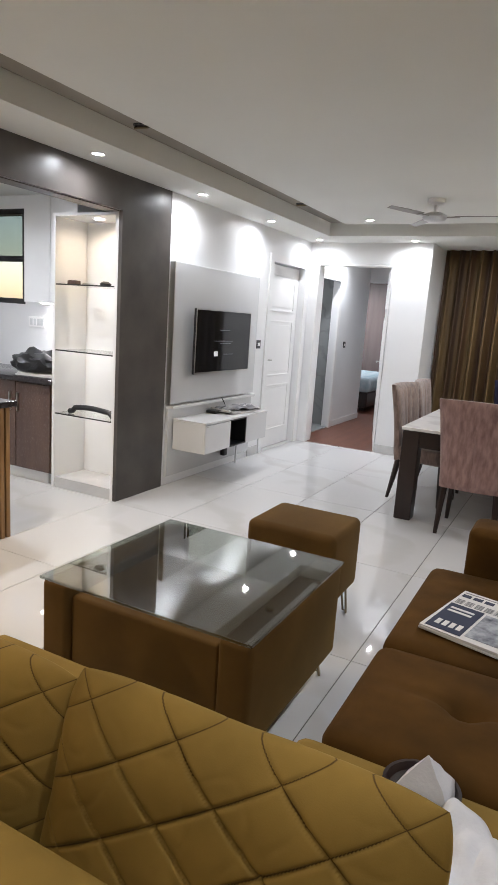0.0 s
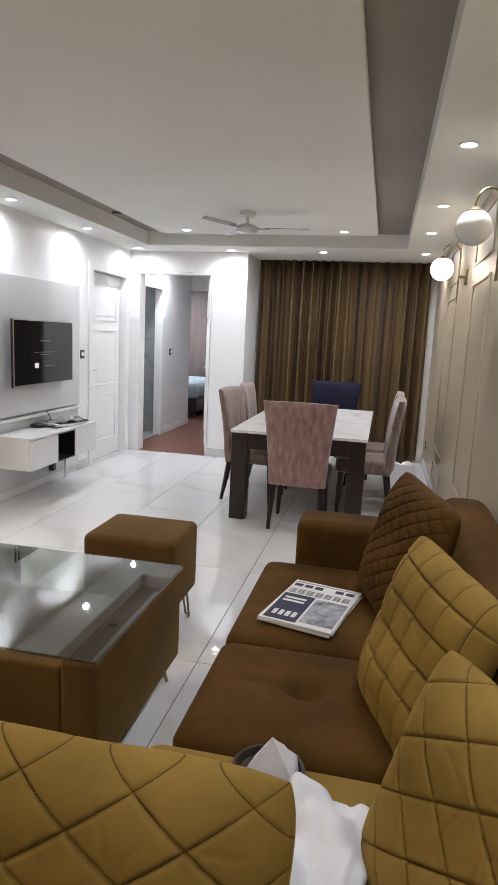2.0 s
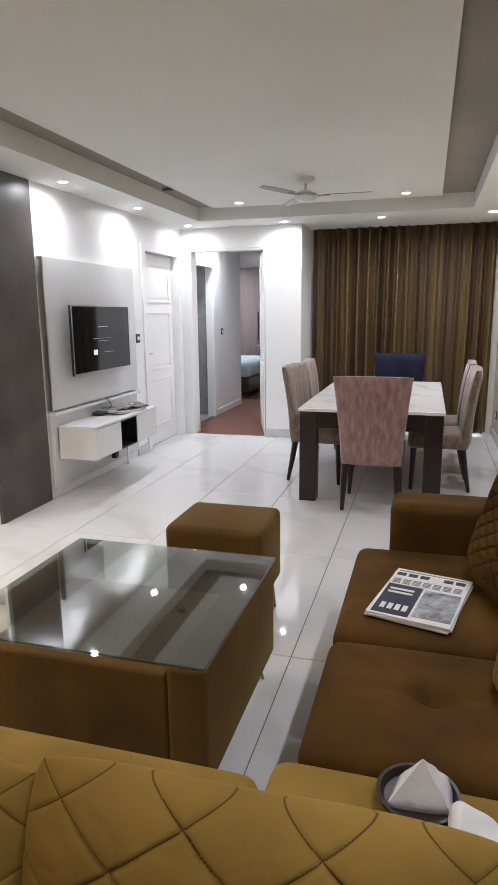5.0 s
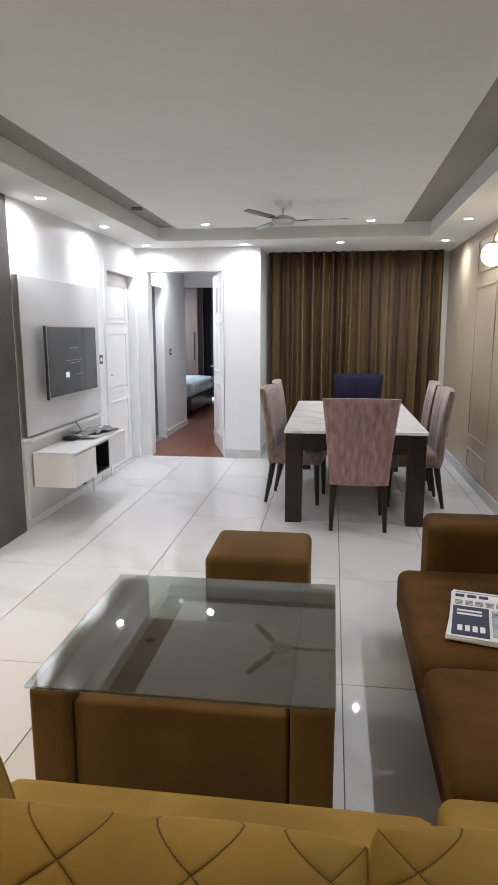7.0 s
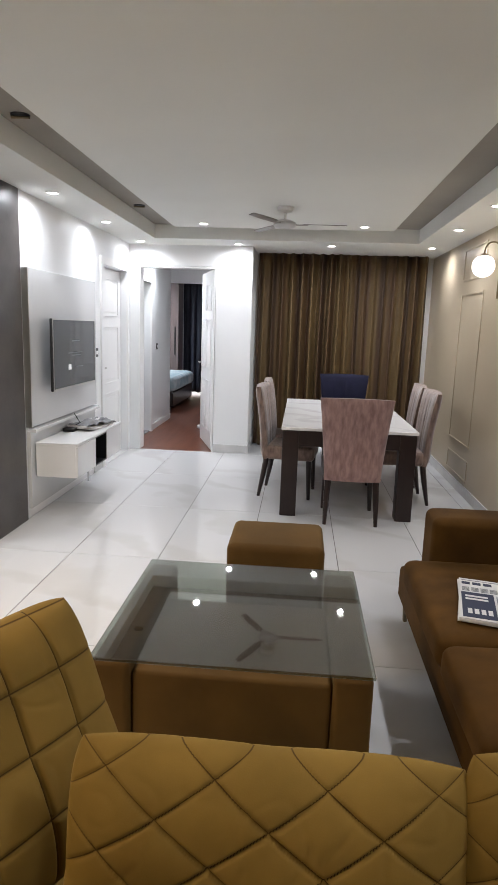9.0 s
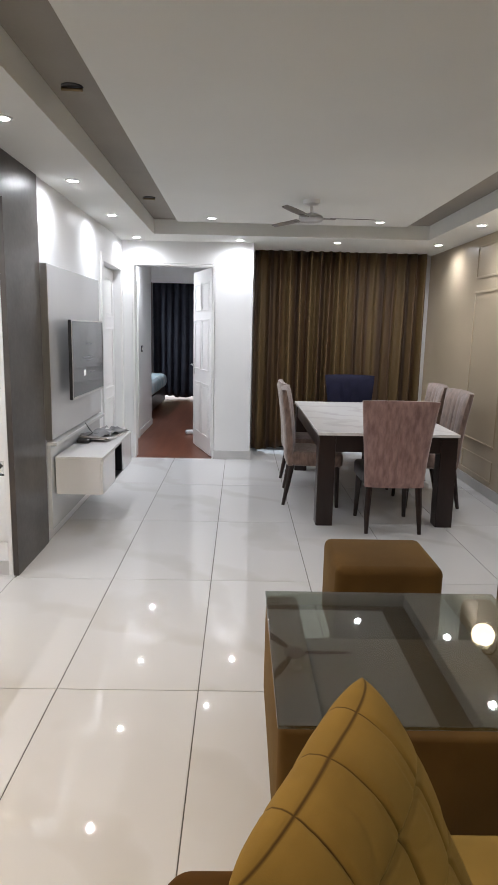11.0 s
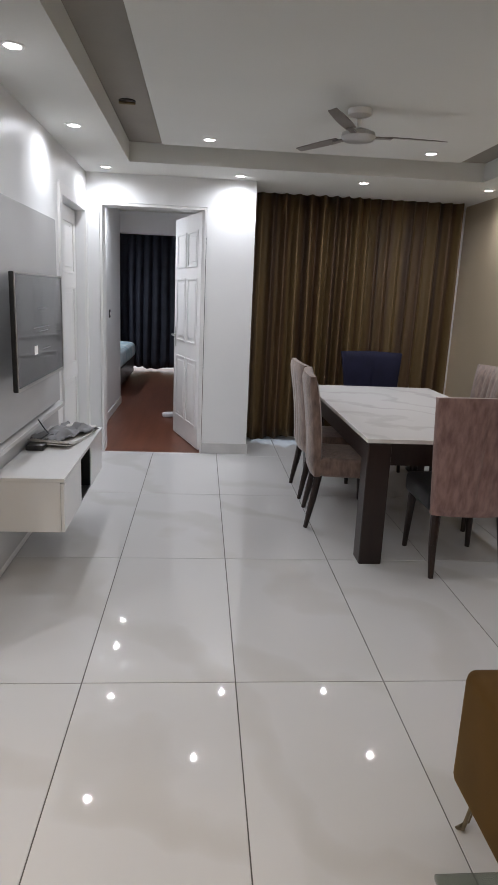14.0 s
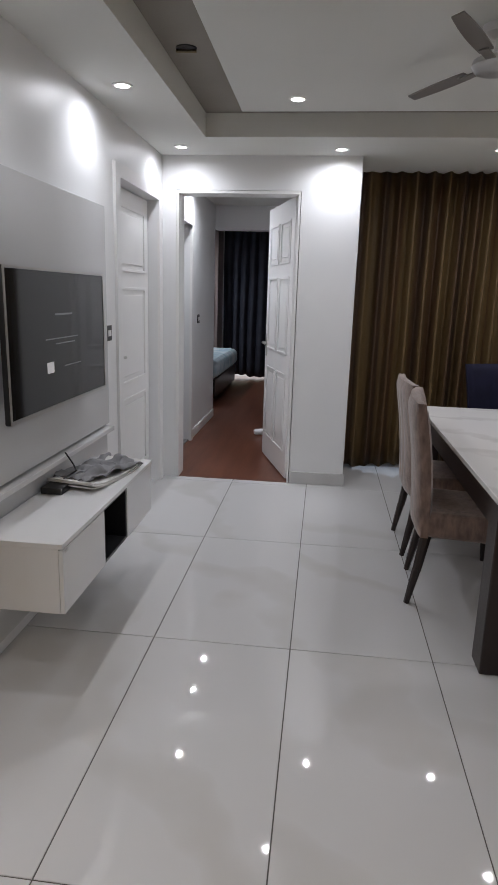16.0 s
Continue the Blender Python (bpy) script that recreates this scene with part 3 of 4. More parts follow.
mu = thing("media_console", pose(WX, 4.845, 0.325), "white glossy floating media console with open nook", "tv console")
part("top", box(0.041, 0.382, -0.006, 1.19, 0.258, 0.277, 0.002), GLOSSW, mu)
part("drawer_box", box(0.041, 0.362, 0.0, 0.44, 0.0, 0.257, 0.003), GLOSSW, mu)
part("drawer_front", box(0.363, 0.379, 0.0, 0.44, 0.002, 0.251, 0.002), GLOSSW, mu)
part("drawer_lock", box(0.3795, 0.381, 0.02, 0.05, 0.236, 0.243), STEEL, mu, "small steel drawer catch")
part("end_block", box(0.041, 0.377, 0.76, 1.185, 0.0, 0.257, 0.003), GLOSSW, mu)
part("nook", boxes((0.041, 0.05, 0.441, 0.759, 0.0, 0.257), (0.05, 0.372, 0.441, 0.455, 0.0, 0.257), (0.05, 0.372, 0.745, 0.759, 0.0, 0.257), (0.05, 0.372, 0.455, 0.745, 0.243, 0.257), (0.05, 0.372, 0.455, 0.745, 0.0, 0.012)), BLACKP, mu, "black open nook")
part("post", box(0.05, 0.07, 1.15, 1.17, -0.322, 0.0, 0.003), GLOSSW, mu)
single("router", box(0, 0.05, 0, 0.07, 0, 0.14, 0.01), BLACKP, "small black power adapter below the console", "router", m=pose(WX + 0.041, 5.70, 0.13))


def paper_stack(m, label, n, sx, sy, curl=0.0):
    st = thing("newspaper", m, label, "newspaper")
    rnd = random.Random(n)
    z = 0.0
    for k in range(n):
        bm = bmesh.new()
        nx = 10
        top, bot = [], []
        for i in range(nx + 1):
            u = i / nx
            lift = curl * (abs(u - 0.5) * 2) ** 3 * (1 + 0.4 * math.sin(k))
            top.append([bm.verts.new(((u - 0.5) * sx, s * sy / 2, z + 0.006 + lift)) for s in (-1, 1)])
            bot.append([bm.verts.new(((u - 0.5) * sx, s * sy / 2, z + lift * 0.97)) for s in (-1, 1)])
        for i in range(nx):
            bm.faces.new((top[i][0], top[i + 1][0], top[i + 1][1], top[i][1]))
            bm.faces.new((bot[i][1], bot[i + 1][1], bot[i + 1][0], bot[i][0]))
            for s in (0, 1):
                bm.faces.new((top[i][s], bot[i][s], bot[i + 1][s], top[i + 1][s]))
        for i in (0, nx):
            bm.faces.new((top[i][0], top[i][1], bot[i][1], bot[i][0]))
        sh = part("sheet", bm, PAPER, st, smooth=50)
        sh.rotation_euler = (0, 0, rnd.uniform(-0.09, 0.09))
        z += 0.0065
    return st, z


def text_bars(parent, z, bars, mat):
    for x0, x1, y0, y1 in bars:
        part("print", box(x0, x1, y0, y1, z, z + 0.0012), mat, parent)


st, z = paper_stack(pose(-2.69, 5.66, 0.603, 0, 0, 80), "crumpled newspaper and leaflets on the media console", 3, 0.46, 0.24, 0.02)
single("set_top_box", box(0, 0.1, 0, 0.13, 0, 0.03, 0.006), BLACKP, "small black set-top box with cable", "media box", m=pose(-2.84, 5.36, 0.603))
single("cable", tube([(-2.80, 5.46, 0.615), (-2.79, 5.52, 0.635), (-2.76, 5.58, 0.655), (-2.80, 5.64, 0.67), (-2.83, 5.62, 0.73)], 0.004), BLACKP, "thin black cable behind the console", "cable")


def switch(m, label="black modular switch plate with white rocker"):
    s = thing("light_switch", m, label, "switch", "switch plates")
    part("plate", box(-0.045, 0.045, -0.045, 0.045, 0, 0.008, 0.002), BLACKP, s)
    part("rocker", box(-0.018, 0.018, -0.025, 0.025, 0.008, 0.012, 0.002), DOORW, s)


switch(pose(WX, 6.47, 1.24, 0, 90, 0))
switch(pose(-2.95, 9.42, 1.22, 0, 90, 0))
switch(pose(EX, 8.10, 0.30, 0, -90, 0))

# kitchen things
nich = thing("display_niche", pose(-3.55, 4.12, 0), "tall white display niche with glass shelves, lit warm from above", "display unit")
part("back_panel", box(0, 0.63, 0.36, 0.38, 0, 2.21), GLOSSW, nich)
part("side_panel", box(-0.03, 0, 0.0, 0.38, 0, 2.21, 0.002), GLOSSW, nich)
part("side_panel", box(0.60, 0.628, 0.0, 0.36, 0, 2.21, 0.002), GLOSSW, nich)
part("top_panel", box(0, 0.60, 0.0, 0.36, 2.19, 2.21), GLOSSW, nich)
part("plinth", box(0, 0.60, 0.01, 0.36, 0, 0.09), SKIRT, nich)
for z in (0.63, 1.15, 1.67):
    sh = part("shelf", box(0.001, 0.599, 0.01, 0.359, z, z + 0.008), CLEAR, nich, "clear glass shelf")
    sh.visible_shadow = False
    part("shelf_edge", box(0.001, 0.599, 0.006, 0.0098, z - 0.001, z + 0.009), BLACKP, nich)
downlight(-3.25, 4.28, 2.188, True, 9, WARM)
single("candle_holder", box(0, 0.09, 0, 0.06, 0, 0.035, 0.006), BROWNLAM, "small brown trinket box on glass shelf", "ornament", m=pose(-3.50, 4.2, 1.678))
single("small_dish", lathe([(0.0, 0.0), (0.03, 0.0), (0.05, 0.015), (0.045, 0.015), (0.0, 0.006)]), STEEL, "small metal dish on glass shelf", "ornament", m=pose(-3.3, 4.22, 1.678))
single("figurine", lathe([(0.0, 0.0), (0.04, 0.0), (0.045, 0.02), (0.02, 0.035), (0.0, 0.036)]), BLACKP, "small dark ornament on glass shelf", "ornament", m=pose(-3.12, 4.22, 1.678))
hs = [(0.46 * (u - 0.5), 0, 0.045 + 0.02 * math.sin(u * math.pi) - (0.045 if 0.12 > u or u > 0.93 else 0) * 0.6) for u in [k / 14 for k in range(15)]]
single("hair_dryer", tube(hs, 0.022), BLACKP, "long black plastic handle lying on glass shelf", "appliance", m=pose(-3.23, 4.2, 0.639))

kc = thing("base_cabinet", pose(-3.6, 4.12, 0), "dark brown laminate kitchen base cabinet", "cabinet", "kitchen base cabinets")
part("carcass", box(-0.8, 0, 0.02, 0.62, 0.1, 0.86), BROWNLAM, kc)
part("plinth", box(-0.78, -0.06, 0.05, 0.6, 0, 0.1), GLOSSW, kc, "white plinth")
for k in range(2):
    dd = part("cabinet_door", box(-0.795 + 0.4 * k, -0.405 + 0.4 * k, 0.0, 0.019, 0.11, 0.85, 0.003), BROWNLAM, kc)
    part("handle", box(-0.46 + 0.09 * k, -0.45 + 0.09 * k, -0.025, 0.0, 0.6, 0.76, 0.003), STEEL, dd)
kc2 = copy_thing(kc, pose(-4.405, 4.12, 0))
single("worktop", box(-5.3, -3.575, 4.08, 4.765, 0.862, 0.90, 0.006), GRANITE, "polished black granite kitchen worktop", "worktop")
uc = thing("wall_cabinet", pose(-3.6, 4.42, 1.52), "white glossy kitchen wall cabinet", "cabinet", "kitchen wall cabinets")
part("body", box(-0.62, 0.0, 0.02, 0.34, 0, 0.9), GLOSSW, uc)
for k in range(2):
    part("cabinet_door", box(-0.618 + 0.31 * k, -0.312 + 0.31 * k, 0.0, 0.019, 0.0, 0.9, 0.003), GLOSSW, uc)
under = bpy.data.lights.new("under_cabinet_lamp", "AREA")
under.shape, under.size, under.size_y, under.energy, under.color = "RECTANGLE", 0.5, 0.04, 5, COOL
new("under_cabinet_lamp", under).matrix_world = pose(-3.92, 4.6, 1.508)
part("light_strip", box(-0.57, -0.07, 0.16, 0.2, -0.008, 0), LED, uc, "white light strip")
so = thing("socket_plate", pose(-4.42, 4.77, 1.34, 90, 0, 0), "white electric socket plate on kitchen wall", "socket")
part("plate", box(-0.11, 0.11, -0.05, 0.05, 0, 0.01, 0.003), DOORW, so)
for k in range(4):
    part("rocker", box(-0.085 + 0.045 * k, -0.05 + 0.045 * k, -0.03, 0.03, 0.01, 0.014, 0.002), PANELG, so)

bag = bmesh.new()
bmesh.ops.create_icosphere(bag, subdivisions=4, radius=1)
for v in bag.verts:
    n = noise.noise(v.co * 2.2) * 0.22 + noise.noise(v.co * 6) * 0.08
    v.co = Vector((v.co.x * 0.26, v.co.y * 0.16, max(v.co.z, -0.62) * 0.115 + 0.0713)) * (1 + n)
    v.co.z = max(v.co.z, 0)
single("bag", bag, BLACKP, "crumpled black bag on the kitchen worktop", "bag", m=pose(-3.92, 4.3, 0.935))
single("magazine", boxes((-0.2, 0.2, -0.13, 0.13, 0, 0.012, 0.002), (-0.19, 0.18, -0.12, 0.13, 0.0125, 0.026, 0.002)), PAPER, "stack of papers under the bag on the worktop", "papers", m=pose(-3.85, 4.3, 0.903, 0, 0, 8))

pen = thing("breakfast_counter", pose(WX, 3.1, 0), "golden oak slatted breakfast counter with black granite top", "counter")
part("body", box(-0.55, -0.03, -1.8, -0.02, 0, 0.86), BROWNLAM, pen)
part("top", box(-0.60, 0.03, -1.85, 0.02, 0.862, 0.90, 0.006), GRANITE, pen)
for k in range(40):
    part("slat", box(-0.03, 0.0, -0.045 - 0.045 * k, -0.012 - 0.045 * k, 0.0, 0.86, 0.006), OAK, pen)
for k in range(10):
    part("slat", box(-0.08 - 0.05 * k, -0.045 - 0.05 * k, -0.02, 0.004, 0.0, 0.86, 0.006), OAK, pen)


# ---- dining ----
def dining_chair(m, cloth, label, seat_cloth=None, group="chairs round the dining table"):
    c = thing("dining_chair", m, label, "chair", group)
    bm, nx, nz = bmesh.new(), 28, 14
    sides = {}
    for s in (-1, 1):
        for j in range(nz + 1):
            w = j / nz
            half = 0.225 + 0.062 * w ** 1.3
            for i in range(nx + 1):
                u = i / nx * 2 - 1
                z = 0.36 + 0.665 * w + 0.008 * (1 - u * u) * w
                edge = (1 - abs(u) ** 8) * (1 - abs(2 * w - 1) ** 12)
                th = 0.018 + 0.024 * edge
                if abs(u) < 0.5 and 0.12 < w < 0.86:
                    th -= 0.011 * max(0, math.cos(u / 0.5 * 3 * math.pi)) ** 6
                y = -0.20 - 0.07 * w * w - 0.03 * (1 - u * u) + s * th
                sides[s, i, j] = bm.verts.new((half * u, y, z))
        for j in range(nz):
            for i in range(nx):
                q = [sides[s, i, j], sides[s, i + 1, j], sides[s, i + 1, j + 1], sides[s, i, j + 1]]
                bm.faces.new(q if s < 0 else q[::-1])
    rim = [(i, 0) for i in range(nx)] + [(nx, j) for j in range(nz)] + [(i, nz) for i in range(nx, 0, -1)] + [(0, j) for j in range(nz, 0, -1)]
    for k in range(len(rim)):
        a, b = rim[k], rim[(k + 1) % len(rim)]
        bm.faces.new((sides[-1, a[0], a[1]], sides[1, a[0], a[1]], sides[1, b[0], b[1]], sides[-1, b[0], b[1]]))
    part("backrest", bm, cloth, c, smooth=60)
    part("seat", box(-0.235, 0.235, -0.20, 0.25, 0.36, 0.49, 0.035, 4), seat_cloth or cloth, c, smooth=45)
    for sx in (-1, 1):
        part("leg", rod(bmesh.new(), (sx * 0.19, 0.20, 0.37), (sx * 0.205, 0.215, 0.0), 0.028, 0.016, 8), DARKWOOD, c, smooth=45)
        lg = bmesh.new()
        rod(lg, (sx * 0.19, -0.19, 0.37), (sx * 0.20, -0.22, 0.18), 0.028, 0.023, 8)
        rod(lg, (sx * 0.20, -0.22, 0.185), (sx * 0.205, -0.255, 0.0), 0.023, 0.015, 8)
        part("leg", lg, DARKWOOD, c)
    return c


dining_chair(pose(-0.355, 5.30, 0, 0, 0, 0), MAUVE, "dusty mauve velvet dining chair with channelled back", BLACKP)
dining_chair(pose(-0.28, 7.42, 0, 0, 0, 180), NAVY, "dining chair with navy blue cloth over its back")
ch = dining_chair(pose(-0.87, 5.98, 0, 0, 0, -97), BEIGEV, "taupe beige velvet dining chair with dark wooden legs")
copy_thing(ch, pose(-0.85, 6.62, 0, 0, 0, -89))
copy_thing(ch, pose(0.14, 5.98, 0, 0, 0, 91))
copy_thing(ch, pose(0.14, 6.62, 0, 0, 0, 88))

dt = thing("dining_table", pose(-0.385, 6.27, 0), "dark wooden dining table with white marble top", "table")
part("tabletop", box(-0.555, 0.555, -1.06, 1.06, 0.73, 0.755, 0.004), MARBLE, dt, "white marble slab top")
part("apron", boxes((-0.53, 0.53, -1.04, -1.0, 0.60, 0.73), (-0.53, 0.53, 1.0, 1.04, 0.60, 0.73), (-0.53, -0.49, -1.0, 1.0, 0.60, 0.73), (0.49, 0.53, -1.0, 1.0, 0.60, 0.73)), DARKWOOD, dt)
for sx in (-1, 1):
    for sy in (-1, 1):
        x0, x1 = sorted((sx * 0.545, sx * 0.41))
        y0, y1 = sorted((sy * 1.05, sy * 0.915))
        part("leg", box(x0, x1, y0, y1, 0, 0.729, 0.008), DARKWOOD, dt)


# ---- lounge ----
def hairpin(parent, x, y, h, dx, dy):
    part("leg", tube([(x, y, h), (x + dx * 0.6, y + dy * 0.6, 0.012), (x + dx, y + dy, 0.006), (x + dx * 0.6 + dy * 0.9, y + dy * 0.6 - dx * 0.9, 0.012), (x + dy * 1.3, y - dx * 1.3, h)], 0.006, 8), BRASS, parent, "brass hairpin leg", smooth=45)


ct = thing("coffee_table", pose(-0.988, 2.35, 0), "olive-brown velvet coffee table with smoked glass top", "coffee table")
for sx in (-1, 1):
    x0, x1 = sorted((sx * 0.446, sx * 0.322))
    part("side_slab", box(x0, x1, -0.418, 0.418, 0.10, 0.502, 0.022, 4), OLIVEV, ct, smooth=45)
part("middle_box", box(-0.320, 0.320, -0.395, 0.16, 0.12, 0.46, 0.014, 3), OLIVEV, ct, smooth=45)
gt = part("glass_top", box(-0.449, 0.449, -0.425, 0.425, 0.503, 0.515, 0.003), SMOKE, ct, "smoked glass top")
gt.visible_shadow = False
for sx in (-1, 1):
    for sy in (-1, 1):
        hairpin(ct, sx * 0.37, sy * 0.35, 0.105, sx * 0.03, sy * 0.03)

pf = thing("pouf", pose(-0.89, 3.19, 0), "square brown velvet pouf on brass hairpin legs", "pouf")
part("cushion", box(-0.235, 0.235, -0.205, 0.205, 0.16, 0.53, 0.035, 4), OLIVEV, pf, smooth=45)
for sx in (-1, 1):
    for sy in (-1, 1):
        hairpin(pf, sx * 0.17, sy * 0.15, 0.165, sx * 0.03, sy * 0.03)


def padded(x0, x1, y0, y1, z0, z1, r=0.05, puff=0.02, dimples=()):
    """A padded cushion block with a domed top and pressed-in buttons."""
    bm = bmesh.new()
    bx(bm, x0, x1, y0, y1, z0, z1)
    bmesh.ops.subdivide_edges(bm, edges=bm.edges[:], cuts=29, use_grid_fill=True)
    cx, cy, cz = (x0 + x1) / 2, (y0 + y1) / 2, (z0 + z1) / 2
    hx, hy, hz = (x1 - x0) / 2, (y1 - y0) / 2, (z1 - z0) / 2
    for v in bm.verts:
        p = v.co - Vector((cx, cy, cz))
        core = Vector((max(-hx + r, min(hx - r, p.x)), max(-hy + r, min(hy - r, p.y)), max(-hz + r, min(hz - r, p.z))))
        d = p - core
        if d.length > 1e-6:
            d = d.normalized() * r
        p = core + d
        if p.z > 0:
            p.z += puff * (1 - (p.x / hx) ** 4) * (1 - (p.y / hy) ** 4)
            for a, b in dimples:
                q = math.hypot(p.x + cx - a, p.y + cy - b)
                p.z -= 0.045 * math.exp(-(q / 0.05) ** 2) + 0.016 * math.exp(-((p.y + cy - b) / 0.015) ** 2 - (q / 0.16) ** 2)
        v.co = p + Vector((cx, cy, cz))
    return bm


sofa = thing("sectional_sofa", pose(0, 0, 0), "brown velvet corner sofa with tufted seat cushions", "sofa")
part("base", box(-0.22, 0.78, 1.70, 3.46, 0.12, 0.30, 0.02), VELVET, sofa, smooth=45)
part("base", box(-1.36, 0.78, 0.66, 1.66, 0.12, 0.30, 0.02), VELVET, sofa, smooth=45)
part("seat_cushion", padded(-0.25, 0.52, 2.37, 3.22, 0.29, 0.43, 0.045, 0.012, ((0.1, 2.95),)), VELVET, sofa, smooth=60)
part("seat_cushion", padded(-0.25, 0.50, 1.77, 2.355, 0.29, 0.43, 0.045, 0.02, ((0.08, 2.08),)), VELVET, sofa, smooth=60)
part("seat_cushion", padded(-0.30, 0.50, 0.95, 1.76, 0.29, 0.43, 0.045, 0.012), GOLDV, sofa, smooth=60)
part("seat_cushion", padded(-1.36, -0.31, 0.95, 1.69, 0.29, 0.43, 0.045, 0.012), GOLDV, sofa, smooth=60)
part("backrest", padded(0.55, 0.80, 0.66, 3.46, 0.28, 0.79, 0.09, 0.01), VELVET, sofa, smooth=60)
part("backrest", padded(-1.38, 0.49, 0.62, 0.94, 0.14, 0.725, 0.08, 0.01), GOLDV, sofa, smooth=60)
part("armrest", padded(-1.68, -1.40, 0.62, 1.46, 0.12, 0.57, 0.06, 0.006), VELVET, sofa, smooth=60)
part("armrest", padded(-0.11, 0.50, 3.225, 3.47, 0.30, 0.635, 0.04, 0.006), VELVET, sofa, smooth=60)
for x, y in ((-0.18, 3.40), (-0.18, 2.0), (0.7, 3.4), (-1.28, 1.55), (-1.28, 0.75), (0.7, 0.75)):
    part("leg", rod(bmesh.new(), (x, y, 0.125), (x, y, 0.0), 0.02, 0.012, 10), BRASS, sofa, smooth=45)


def quilted(m, w, h, t, label, mat, cell=0.13, group="quilted cushions", diamond=True):
    """A stuffed square cushion with stitched diamonds on both faces."""
    bm, n = bmesh.new(), 140
    vs = {}
    for s in (-1, 1):
        for j in range(n + 1):
            for i in range(n + 1):
                u, v = i / n * 2 - 1, j / n * 2 - 1
                border = i in (0, n) or j in (0, n)
                if border and s > 0:
                    vs[s, i, j] = vs[-1, i, j]
                    continue
                pin = 1 - 0.04 * (1 - abs(u * v)) * max(abs(u), abs(v)) ** 3 - 0.07 * abs(u * v) ** 4
                prof = (max(0, 1 - abs(u) ** 2.6) * max(0, 1 - abs(v) ** 2.6)) ** 0.55
                x, z = u * w / 2 * pin, v * h / 2 * pin
                if diamond:
                    a, b = (x + FLAT * z) / (cell * 1.414), (x - FLAT * z) / (cell * 1.414)
                else:
                    a, b = x / cell, z / cell
                g = max(math.exp(-((a - round(a)) * cell * (1.414 if diamond else 1) / 0.0045) ** 2), math.exp(-((b - round(b)) * cell * (1.414 if diamond else 1) / 0.0045) ** 2))
                puff = 0.0055 * abs(math.sin(a * math.pi) * math.sin(b * math.pi)) ** 0.5
                wob = 0.016 * noise.noise(Vector((x * 5, z * 5, s * 3 + w))) - 0.006 * max(0.0, 0.35 - 3 * abs(noise.noise(Vector((x * 9 + z * 4, z * 9 - x * 4, s + w * 7)))))
                y = s * prof * (t / 2 - 0.011 * g + puff + wob)
                vs[s, i, j] = bm.verts.new((x, y, z))
        for j in range(n):
            for i in range(n):
                q = [vs[s, i, j], vs[s, i + 1, j], vs[s, i + 1, j + 1], vs[s, i, j + 1]]
                bm.faces.new(q if s < 0 else q[::-1])
    ob = single("cushion", bm, quilt_material(mat, "quilted_velvet", cell, diamond), label, "cushion", group, m, smooth=180)
    return ob


QL = "mustard velvet cushion with diamond quilting, propped on the sofa"
quilted(pose(-0.838, 1.06, 0.625, -14, 2, 2), 0.70, 0.48, 0.17, QL, GOLDV, 0.13)
quilted(pose(-1.345, 1.197, 0.715, -27, 0, 62), 0.52, 0.52, 0.19, QL, GOLDV, 0.12, diamond=False)
quilted(pose(-0.175, 1.09, 0.63, -14, 2, 3), 0.70, 0.48, 0.17, QL, GOLDV, 0.13)
quilted(pose(0.41, 1.96, 0.68, -17, 5, -68), 0.52, 0.54, 0.16, QL, GOLDV, 0.095, diamond=False)
quilted(pose(0.485, 1.30, 0.615, -17, 4, -62), 0.62, 0.57, 0.18, QL, GOLDV, 0.13)
quilted(pose(0.38, 2.74, 0.70, -17, 4, -72), 0.60, 0.56, 0.17, "brown velvet cushion with fine quilting, propped on the sofa", VELVET, 0.065)

st, z = paper_stack(pose(0.04, 2.67, 0.446, 0, 0, -12), "folded newspapers lying on the sofa seat", 3, 0.29, 0.42, 0.0)
text_bars(st, z, [(-0.135, -0.005, -0.195, 0.055)], INK)
text_bars(st, z + 0.0013, [(-0.12, -0.03, 0.005 - 0.03 * k, 0.02 - 0.03 * k) for k in range(2)] + [(-0.115 + 0.026 * k, -0.098 + 0.026 * k, -0.16, -0.115) for k in range(4)], PAPER)
text_bars(st, z, [(0.005, 0.135, -0.18, 0.045)], PHOTO)
text_bars(st, z, [(-0.13 + 0.038 * k, -0.10 + 0.038 * k, 0.07 + 0.012 * q, 0.076 + 0.012 * q) for k in range(7) for q in range(4)], INKG)
text_bars(st, z, [(-0.13 + 0.045 * k, -0.095 + 0.045 * k, 0.145, 0.172) for k in range(6) if k != 3], INK)
text_bars(st, z, [(-0.13, 0.13, 0.188, 0.193)], INKG)
bowl = thing("bowl", pose(0.045, 1.665, 0.437), "dark round bowl holding a white tissue", "bowl")
part("dish", lathe([(0.0, 0.0), (0.05, 0.0), (0.083, 0.016), (0.09, 0.034), (0.082, 0.034), (0.073, 0.018), (0.0, 0.01)]), DARKWOOD, bowl, smooth=45)


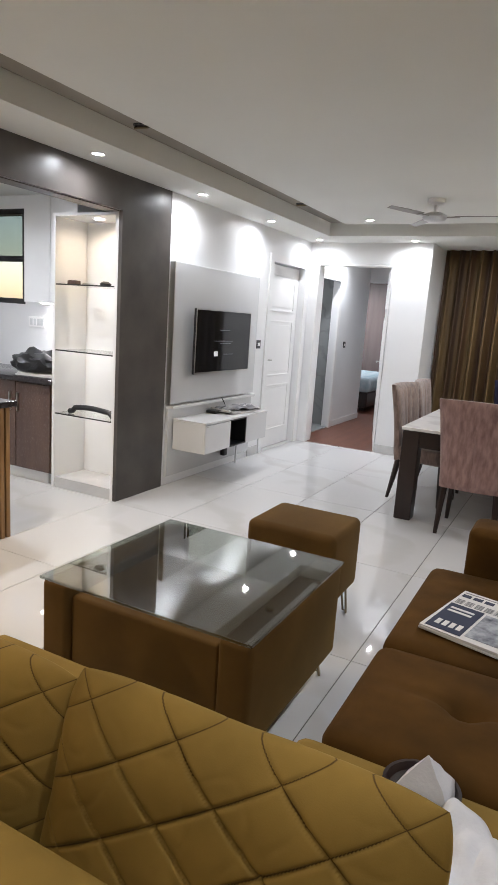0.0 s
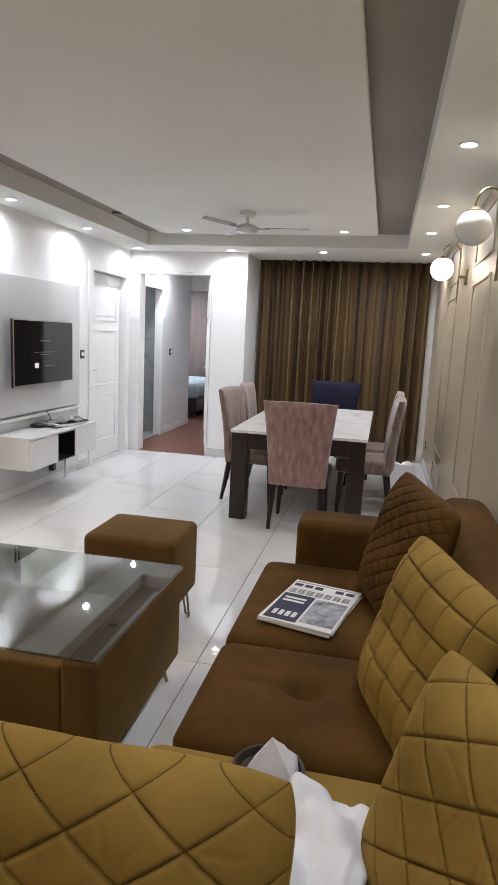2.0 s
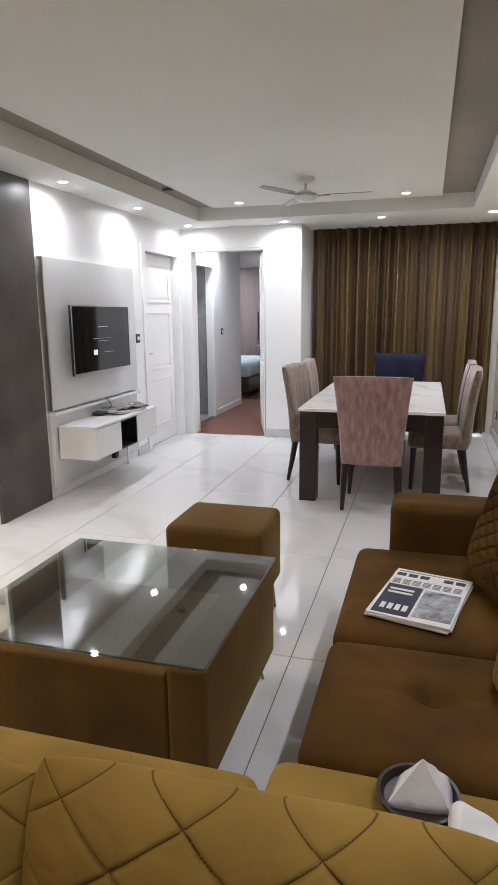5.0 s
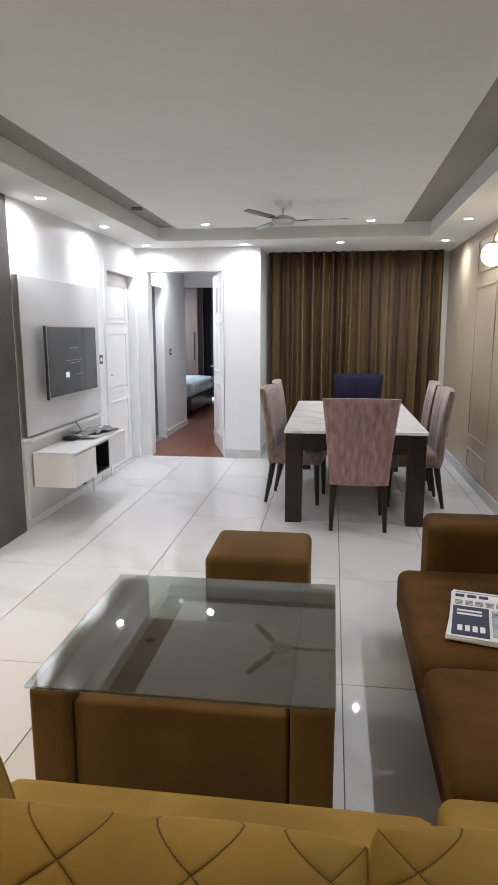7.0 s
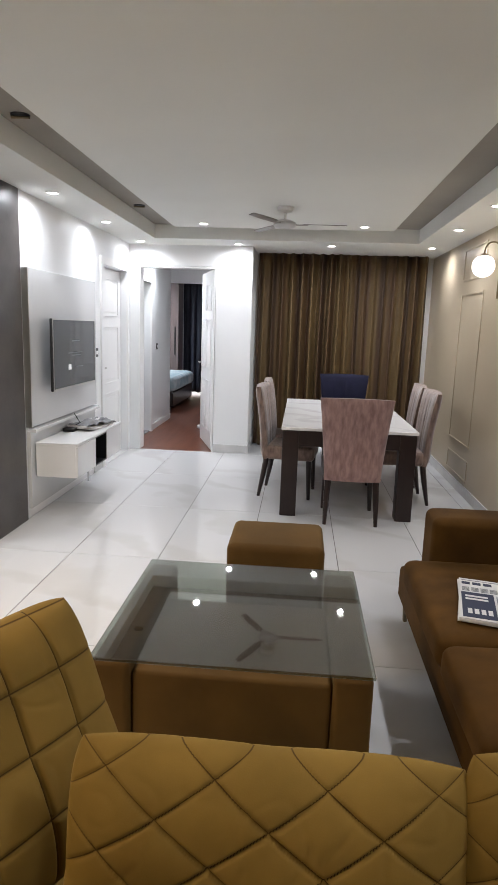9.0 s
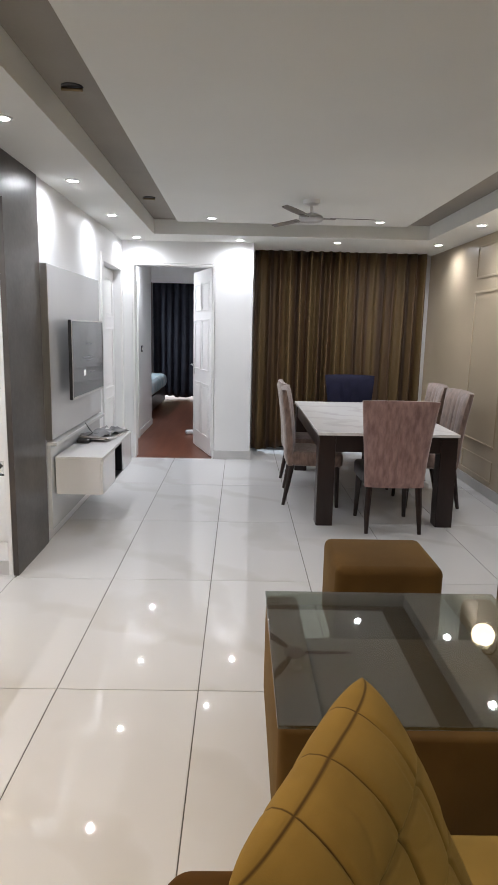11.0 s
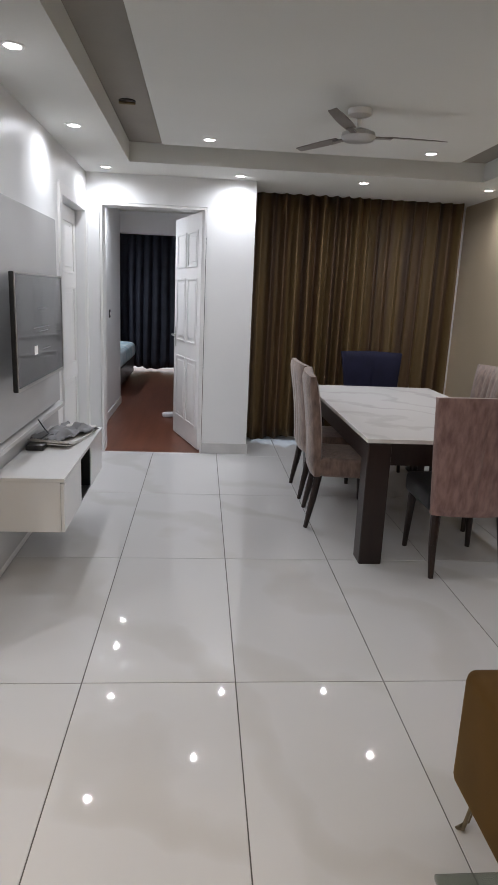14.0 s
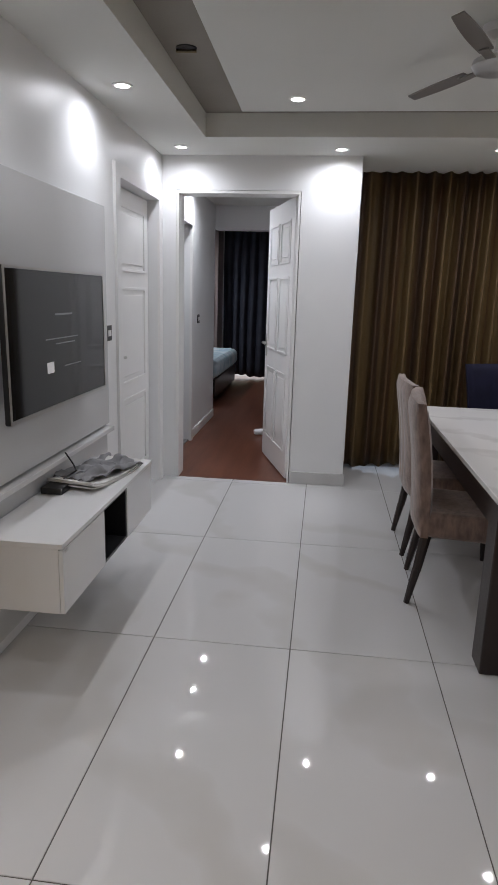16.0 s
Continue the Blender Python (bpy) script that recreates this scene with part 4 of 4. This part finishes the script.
def crumple(name, m, sx, sy, amp, label, category, seed, freq=3.0, mat=None):
    bm, n = bmesh.new(), 26
    g = []
    for j in range(n + 1):
        row = []
        for i in range(n + 1):
            u, v = i / n - 0.5, j / n - 0.5
            q = Vector((u * freq + seed, v * freq, seed))
            z = amp * (abs(noise.noise(q)) * 1.5 + abs(noise.noise(q * 2.3)) * 0.5 + 0.5 * (0.5 - abs(u)))
            row.append(bm.verts.new((u * sx + 0.02 * noise.noise(q * 2), v * sy + 0.02 * noise.noise(q * 2.1), z)))
        g.append(row)
    for a, b in zip(g, g[1:]):
        for i in range(n):
            bm.faces.new((a[i], a[i + 1], b[i + 1], b[i]))
    ob = single(name, bm, mat or TISSUE, label, category, m=m, smooth=60)
    ob.modifiers.new("thickness", "SOLIDIFY").thickness = 0.003
    return ob


tis = bmesh.new()
tv_ = [tis.verts.new(p) for p in ((-0.075, -0.03, 0.0), (0.07, -0.045, 0.0), (0.005, 0.0, 0.1), (0.075, 0.05, 0.015), (-0.03, 0.06, 0.01), (-0.005, 0.012, 0.035))]
for f in ((0, 1, 2), (1, 3, 2), (0, 2, 4), (2, 3, 5), (2, 5, 4)):
    tis.faces.new([tv_[k] for k in f])
bmesh.ops.subdivide_edges(tis, edges=tis.edges[:], cuts=4, use_grid_fill=True)
for v in tis.verts:
    v.co += Vector((1, 1, 0.4)) * 0.006 * noise.noise(v.co * 30)
ob = single("tissue", tis, TISSUE, "folded white tissue standing in the dark bowl", "tissue", m=pose(0.045, 1.665, 0.452, 0, 0, 10), smooth=30)
ob.modifiers.new("thickness", "SOLIDIFY").thickness = 0.002
crumple("cloth", pose(0.18, 1.36, 0.45, 0, 0, -8), 0.21, 0.46, 0.08, "crumpled white cloth on the sofa seat", "cloth", 7, 1.6)
crumple("leaflet", pose(-2.69, 5.70, 0.626, 0, 0, 70), 0.40, 0.23, 0.035, "crumpled grey leaflet on the media console", "leaflet", 4, 3.5, INKG)

# ---- bedroom and bathroom things ----
bed = thing("bed", pose(-4.08, 12.3, 0), "made bed with a pale blue bedspread", "bed")
part("frame", box(-1.0, 1.0, -1.0, 1.0, 0.06, 0.34, 0.02), DARKWOOD, bed)
part("mattress", padded(-1.02, 1.04, -1.02, 1.02, 0.33, 0.60, 0.1, 0.02), BLUE, bed)
for sx in (-1, 1):
    for sy in (-1, 1):
        part("leg", box(sx * 0.9 - 0.04, sx * 0.9 + 0.04, sy * 0.9 - 0.04, sy * 0.9 + 0.04, 0, 0.06), DARKWOOD, bed)
wr = thing("wardrobe", pose(-3.46, 14.2, 0), "plum-brown wall-to-wall wardrobe with long handles", "wardrobe")
part("body", box(-2.7, 0, -0.5, -0.004, 0, 2.55), PURPLEW, wr)
for k in range(5):
    dd = part("cabinet_door", box(-2.69 + 0.54 * k, -2.16 + 0.54 * k, -0.522, -0.502, 0.08, 2.5, 0.003), PURPLEW, wr)
    part("handle", box(-2.24 + 0.54 * k, -2.22 + 0.54 * k, -0.545, -0.522, 0.9, 1.5, 0.003), BLACKP, dd)
va = thing("vanity", pose(-3.9, 8.95, 0), "dark bathroom vanity with white basin", "vanity")
part("cabinet", box(-0.4, 0.4, -0.25, 0.18, 0.25, 0.8, 0.01), DARKWOOD, va)
part("basin", box(-0.42, 0.42, -0.28, 0.19, 0.8, 0.88, 0.02), GLOSSW, va)
single("slipper", padded(-0.13, 0.13, -0.05, 0.05, 0.0, 0.05, 0.02, 0.01), TISSUE, "small pale slipper on the bedroom floor", "slipper", m=pose(-2.2, 9.5, 0.002, 0, 0, 20))

# ---- floor tiles ----
setting("floor", boxes((-6.0, EX, SY, 4.77, -0.12, -0.004), (WX - 0.15, EX, 4.77, 7.75, -0.12, -0.004), (-1.57, EX, 7.75, 8.6, -0.12, -0.004)), GROUT, "polished white marble floor tiles with dark joints")
floor = bpy.data.objects["floor"]
TW, TL, GAP = 0.603, 1.19, 0.004
shared = {}


def tile(x0, x1, y0, y1):
    size = (round(x1 - x0, 3), round(y1 - y0, 3))
    if size not in shared:
        shared[size] = mesh_of("tile", box(0, size[0], 0, size[1], -0.004, 0.0, 0.0012, 1), TILE, 30)
    ob = new("tile", shared[size])
    ob.parent = floor
    ob.location = (x0, y0, 0)


ZONES = ((-6.0, WX, SY, 4.765), (WX, -1.42, SY, 7.745), (-1.42, EX, SY, 8.58))
for i in range(-8, 6):
    for j in range(-6, 8):
        x0, y0 = -1.703 + TW * i, 2.905 + TL * j
        for k, (a, b, c, d) in enumerate(ZONES):
            u0, u1, v0, v1 = max(x0, a), min(x0 + TW - GAP, b), max(y0, c), min(y0 + TL - GAP, d)
            if k == 1 and x0 < -1.42 < x0 + TW and y0 + TL < 7.74:
                u1 = x0 + TW - GAP
            if k == 2 and x0 < -1.42 and y0 + TL < 7.74:
                continue
            if k == 1 and x0 < WX and y0 + TL < 4.76:
                continue
            if k == 0 and x0 < WX < x0 + TW and y0 + TL < 4.76:
                u1 = x0 + TW - GAP
            if u1 - u0 > 0.012 and v1 - v0 > 0.012:
                tile(u0, u1, v0, v1)
